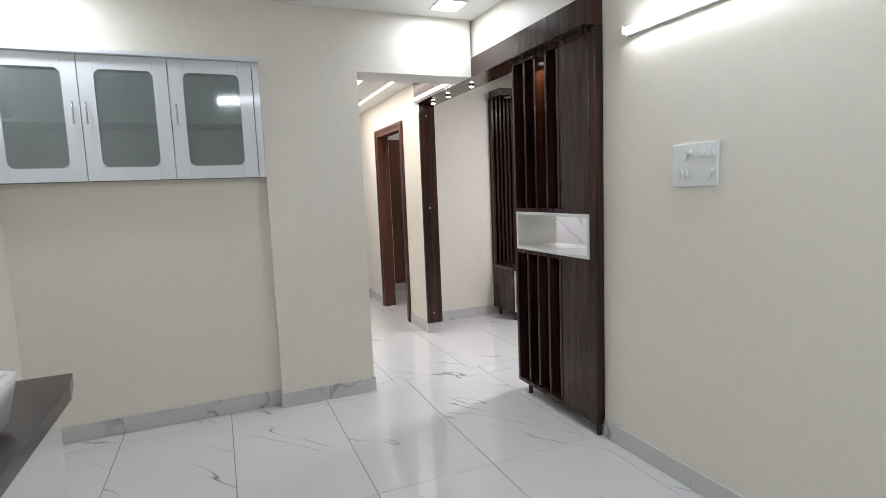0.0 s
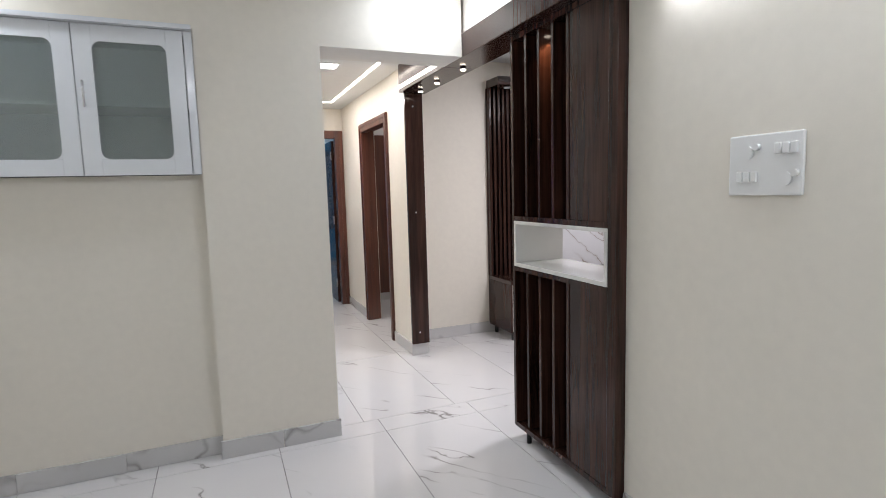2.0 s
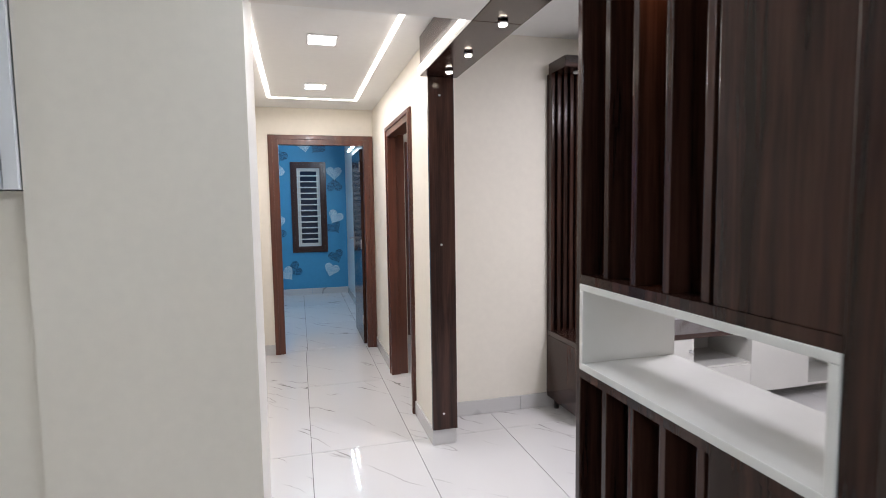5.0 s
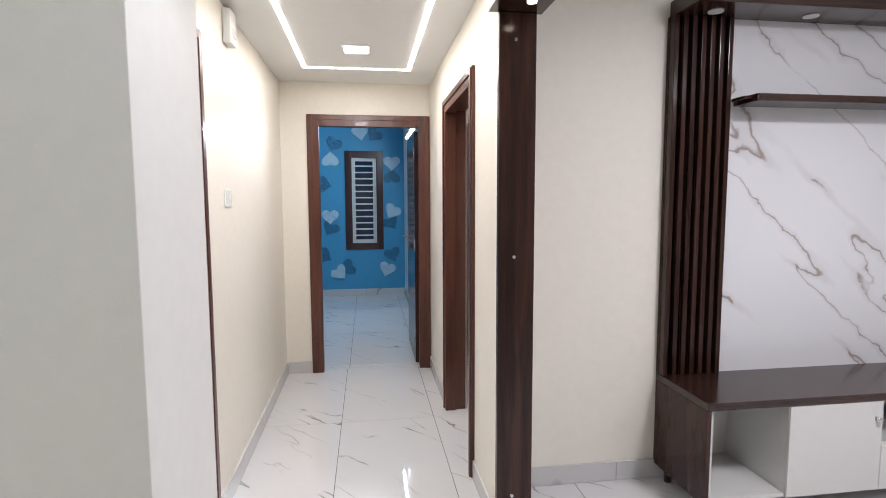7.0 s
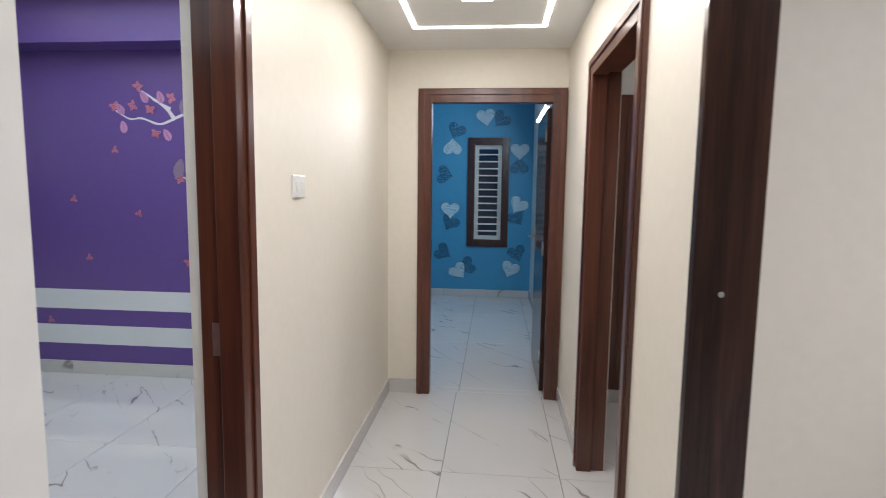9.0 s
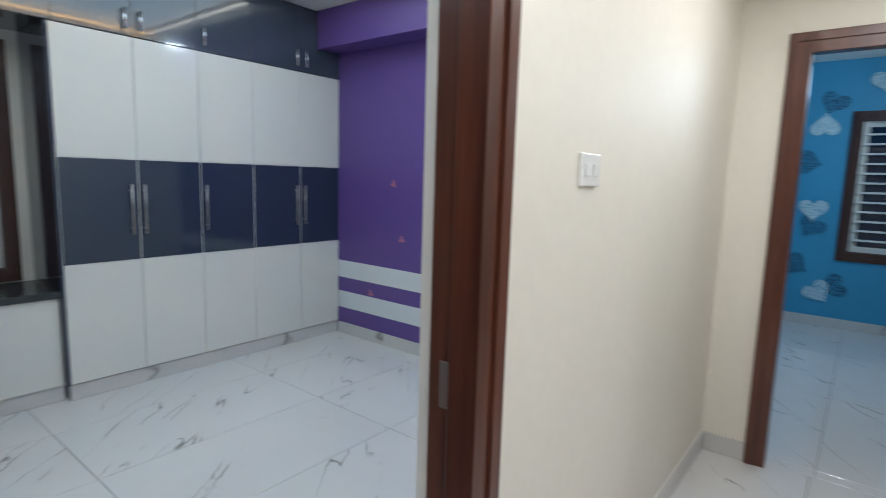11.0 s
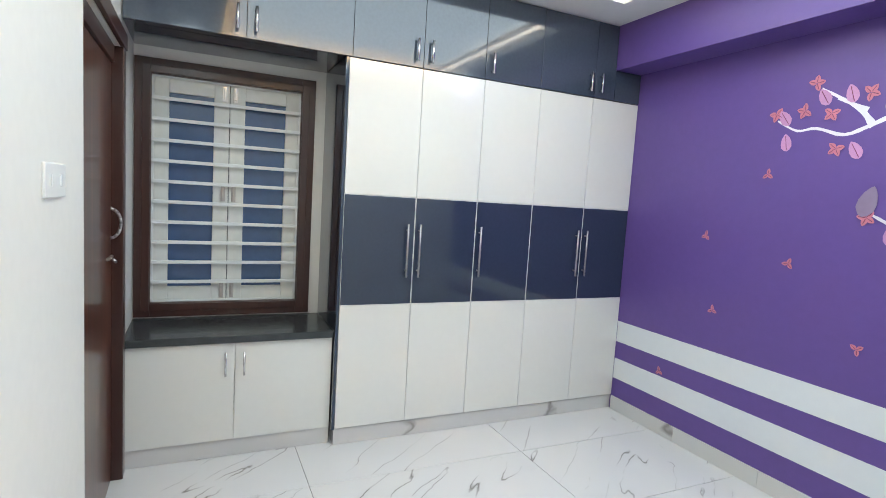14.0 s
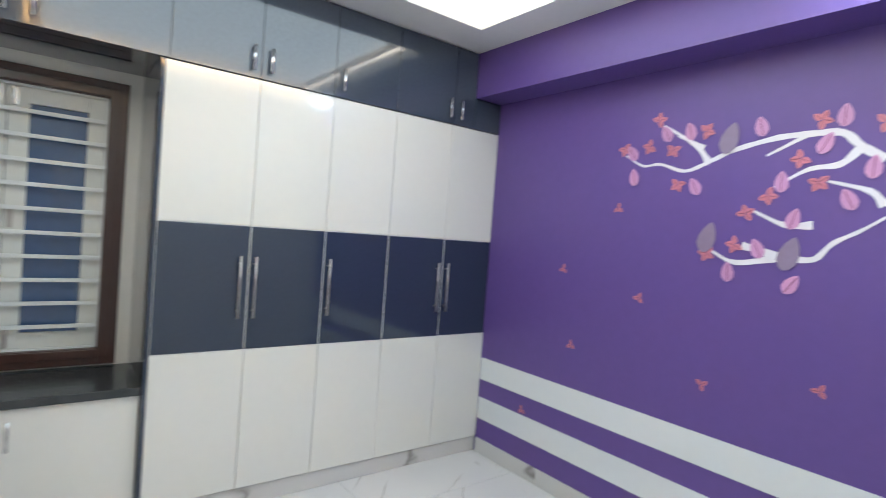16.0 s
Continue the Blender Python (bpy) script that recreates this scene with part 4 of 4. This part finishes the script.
BOUGHS = [
    [(-0.13, 2.14), (0.06, 2.02), (0.12, 1.93)],
    [(-0.34, 2.0), (-0.23, 1.93), (-0.14, 1.95), (0.0, 1.89), (0.12, 1.94), (0.23, 1.99), (0.42, 2.03), (0.54, 2.03), (0.65, 2.03), (0.71, 1.96), (0.79, 1.91)],
    [(-0.05, 2.08), (0.09, 2.01)],
    [(0.41, 1.81), (0.54, 1.89), (0.65, 1.89), (0.71, 1.96)],
    [(0.37, 1.95), (0.53, 2.03)],
    [(0.33, 1.71), (0.47, 1.64), (0.57, 1.65)],
    [(0.61, 1.83), (0.76, 1.79), (0.8, 1.73)],
    [(0.81, 1.69), (0.73, 1.63), (0.64, 1.58), (0.59, 1.5), (0.46, 1.51), (0.3, 1.55)],
    [(0.16, 1.52), (0.27, 1.46), (0.47, 1.51)],
]
BLOSSOMS = [(-0.147, 2.19), (0.105, 2.108), (-0.058, 2.03), (-0.19, 2.056), (-0.338, 2.054), (-0.02, 1.855), (0.58, 2.103), (0.515, 1.948), (0.588, 1.846), (0.401, 1.793), (0.314, 1.715), (0.152, 1.524), (0.278, 1.572), (0.79, 2.07)]
FALLEN = [(-0.35, 1.732), (-0.7, 1.364), (-0.183, 1.26), (-0.602, 0.919), (0.186, 0.9), (0.66, 1.0), (-0.953, 0.422)]
PAINTED_LEAVES = [(0.025, 2.115), (0.068, 1.843), (0.35, 2.102), (0.659, 2.113), (0.601, 2.006), (0.766, 1.901), (-0.27, 1.9), (-0.1, 2.115), (-0.29, 2.03), (0.45, 1.853), (0.695, 1.776), (0.508, 1.694), (0.375, 1.56), (0.258, 1.445), (0.521, 1.417)]
PERCHED = [(0.217, 2.062), (0.504, 1.545), (0.151, 1.599)]


def painted_branch(line, w0, w1, y):
    """A tapering painted stroke along a line on the wall."""
    pts = []
    for (x0, z0), (x1, z1) in zip(line, line[1:]):
        for k in range(4):
            pts.append((x0 + (x1 - x0) * k / 4, z0 + (z1 - z0) * k / 4))
    pts.append(line[-1])
    for _ in range(2):
        pts = [pts[0]] + [tuple((a[i] + 2 * b_[i] + c[i]) / 4 for i in (0, 1)) for a, b_, c in zip(pts, pts[1:], pts[2:])] + [pts[-1]]
    bm = bmesh.new()
    prev = None
    for i, (x, z) in enumerate(pts):
        a, c = pts[max(0, i - 1)], pts[min(len(pts) - 1, i + 1)]
        d = Vector((c[0] - a[0], 0, c[1] - a[1])).normalized()
        n = Vector((-d.z, 0, d.x))
        w = (w0 + (w1 - w0) * i / (len(pts) - 1)) / 2 * (1 + 0.12 * math.sin(i * 1.9))
        pair = [bm.verts.new(Vector((x, y, z)) + n * s * w) for s in (1, -1)]
        if prev:
            bm.faces.new((prev[0], prev[1], pair[1], pair[0]))
        prev = pair
    me = bpy.data.meshes.new("painted_branch")
    bm.to_mesh(me)
    bm.free()
    me.materials.append(BRANCH)
    o = new("painted_branch", me)
    o.parent = wp
    return tagged(o, label="pale painted branch")


for n, line in enumerate(BOUGHS):
    painted_branch([(x + 0.01, z + 0.02) for x, z in line], 0.009, 0.034 if len(line) > 2 else 0.02, 8.4388 - n * 0.0002)


def petal(b, x, z, r, turn, m, y=8.437, wide=0.55):
    """A pointed oval: round at the base, narrowing to its tip."""
    pts = []
    for k in range(12):
        a = k / 12 * 2 * math.pi
        u, v = r * math.cos(a), r * wide * math.sin(a) * (1 - 0.3 * math.cos(a)) * (1 - 0.35 * math.cos(a) ** 4)
        pts.append((x + u * math.cos(turn) - v * math.sin(turn), y, z + u * math.sin(turn) + v * math.cos(turn)))
    b.outline(pts, (0, -0.0008, 0), m)


for n, (x, z) in enumerate(BLOSSOMS + FALLEN):
    b = Build()
    grown = n < len(BLOSSOMS)
    s = 0.022 if grown else 0.0175
    t0 = random.uniform(0, 6)
    for k in range(4 if grown else 3):
        a = t0 + k * (1.35 if grown else 2.0)
        px, pz = x + s * math.cos(a), z + s * math.sin(a)
        petal(b, px, pz, s * 0.92, a, PETAL, 8.4364 - 0.0003 * k, 0.66)
        b.rod((px - s * 0.8 * math.cos(a), 8.4345, pz - s * 0.8 * math.sin(a)), (px + s * 0.5 * math.cos(a), 8.4345, pz + s * 0.5 * math.sin(a)), 0.0016, VEINP, seg=4)
    b.done("painted_blossom", wp)
for x, z in PAINTED_LEAVES:
    b = Build()
    a = random.uniform(1.0, 2.2)
    petal(b, x, z, 0.047, a, LILAC, 8.4350, 0.6)
    b.rod((x - 0.04 * math.cos(a), 8.4338, z - 0.04 * math.sin(a)), (x + 0.035 * math.cos(a), 8.4338, z + 0.035 * math.sin(a)), 0.0018, VEINP, seg=4)
    b.done("painted_leaf", wp)
for x, z in PERCHED:
    b = Build()
    petal(b, x, z, 0.075, 1.3, GREYB, 8.4335, 0.55)
    b.done("painted_shape", wp)


# ---- far blue room ----
wb = bpy.data.objects["wall_blue"]


def heart(x, z, s, turn, m, y):
    pts = []
    for k in range(28):
        a = k / 28 * 2 * math.pi
        u = 16 * math.sin(a) ** 3 / 17
        v = (13 * math.cos(a) - 5 * math.cos(2 * a) - 2 * math.cos(3 * a) - math.cos(4 * a)) / 17
        pts.append((x + s * (u * math.cos(turn) - v * math.sin(turn)), y, z + s * (u * math.sin(turn) + v * math.cos(turn))))
    Build().outline(pts, (0, -0.001, 0), m).done("printed_heart", wb)


# x, z and turn in degrees
DARK_HEARTS = [(1.94, 2.29, -25), (2.545, 2.44, -40), (2.80, 1.81, 180), (2.775, 1.12, 35), (1.873, 1.035, -30), (2.795, 0.63, 20), (2.12, 0.435, -65), (1.775, 1.69, 80), (1.763, 0.62, 60)]
PALE_HEARTS = [(1.887, 2.06, 180), (2.335, 2.475, 10), (2.80, 2.02, 0), (2.805, 1.29, -30), (1.868, 1.215, 0), (2.714, 0.405, -20), (1.985, 0.36, 40)]
for k, (x, z, turn) in enumerate(DARK_HEARTS + PALE_HEARTS):
    heart(x, z, 0.135, radians(turn), HEARTD if k < len(DARK_HEARTS) else HEARTW, 12.0488 - k * 0.0011)
tube_light(2.985, 9.7, 10.9, 2.26, -1)
tagged(Build().box(2.992, 3.03, 9.755, 10.595, 0.005, 2.075, FRAMEW, bevel=0.004).done("closet_door"), label="dark brown closed door in the blue room", category="door")


# ---- floor tiles, laid piece by piece ----
TILE_MESH = {}


def tile_mesh(w, d):
    key = (round(w, 3), round(d, 3))
    if key not in TILE_MESH:
        bm = bmesh.new()
        bmesh.ops.create_cube(bm, size=1.0)
        for v in bm.verts:
            v.co = Vector((v.co.x * w, v.co.y * d, -0.010 if v.co.z < 0 else 0.0))
        bmesh.ops.bevel(bm, geom=[e for e in bm.edges if all(v.co.z == 0 for v in e.verts)], offset=0.0012, segments=1, affect="EDGES")
        me = bpy.data.meshes.new("tile")
        bm.to_mesh(me)
        bm.free()
        me.materials.append(TILE)
        TILE_MESH[key] = me
    return TILE_MESH[key]


def lay_tiles(x0, x1, y0, y1, gx, gy, w, d, gap=0.003):
    """Tiles of w by d on a grid through (gx, gy), trimmed to a rectangle."""
    i = math.floor((x0 - gx) / w)
    while gx + i * w < x1 - 0.01:
        j = math.floor((y0 - gy) / d)
        while gy + j * d < y1 - 0.01:
            a0, a1 = max(x0, gx + i * w), min(x1, gx + (i + 1) * w)
            b0, b1 = max(y0, gy + j * d), min(y1, gy + (j + 1) * d)
            if a1 - a0 > 0.01 and b1 - b0 > 0.01:
                o = new("tile", tile_mesh(a1 - a0 - gap, b1 - b0 - gap))
                o.parent = floor
                o.location = ((a0 + a1) / 2, (b0 + b1) / 2, 0)
            j += 1
        i += 1


lay_tiles(-0.10, 7.15, -1.2, 4.87, 2.318, 3.492, 0.602, 1.2)
lay_tiles(1.60, 7.15, 4.87, 8.43, 2.228, 4.87, 0.61, 1.213)
lay_tiles(-1.89, 1.60, 5.07, 8.44, -0.98, 6.125, 0.645, 1.262)
lay_tiles(0.0, 3.0, 8.43, 12.05, 2.245, 8.51, 0.61, 1.213)
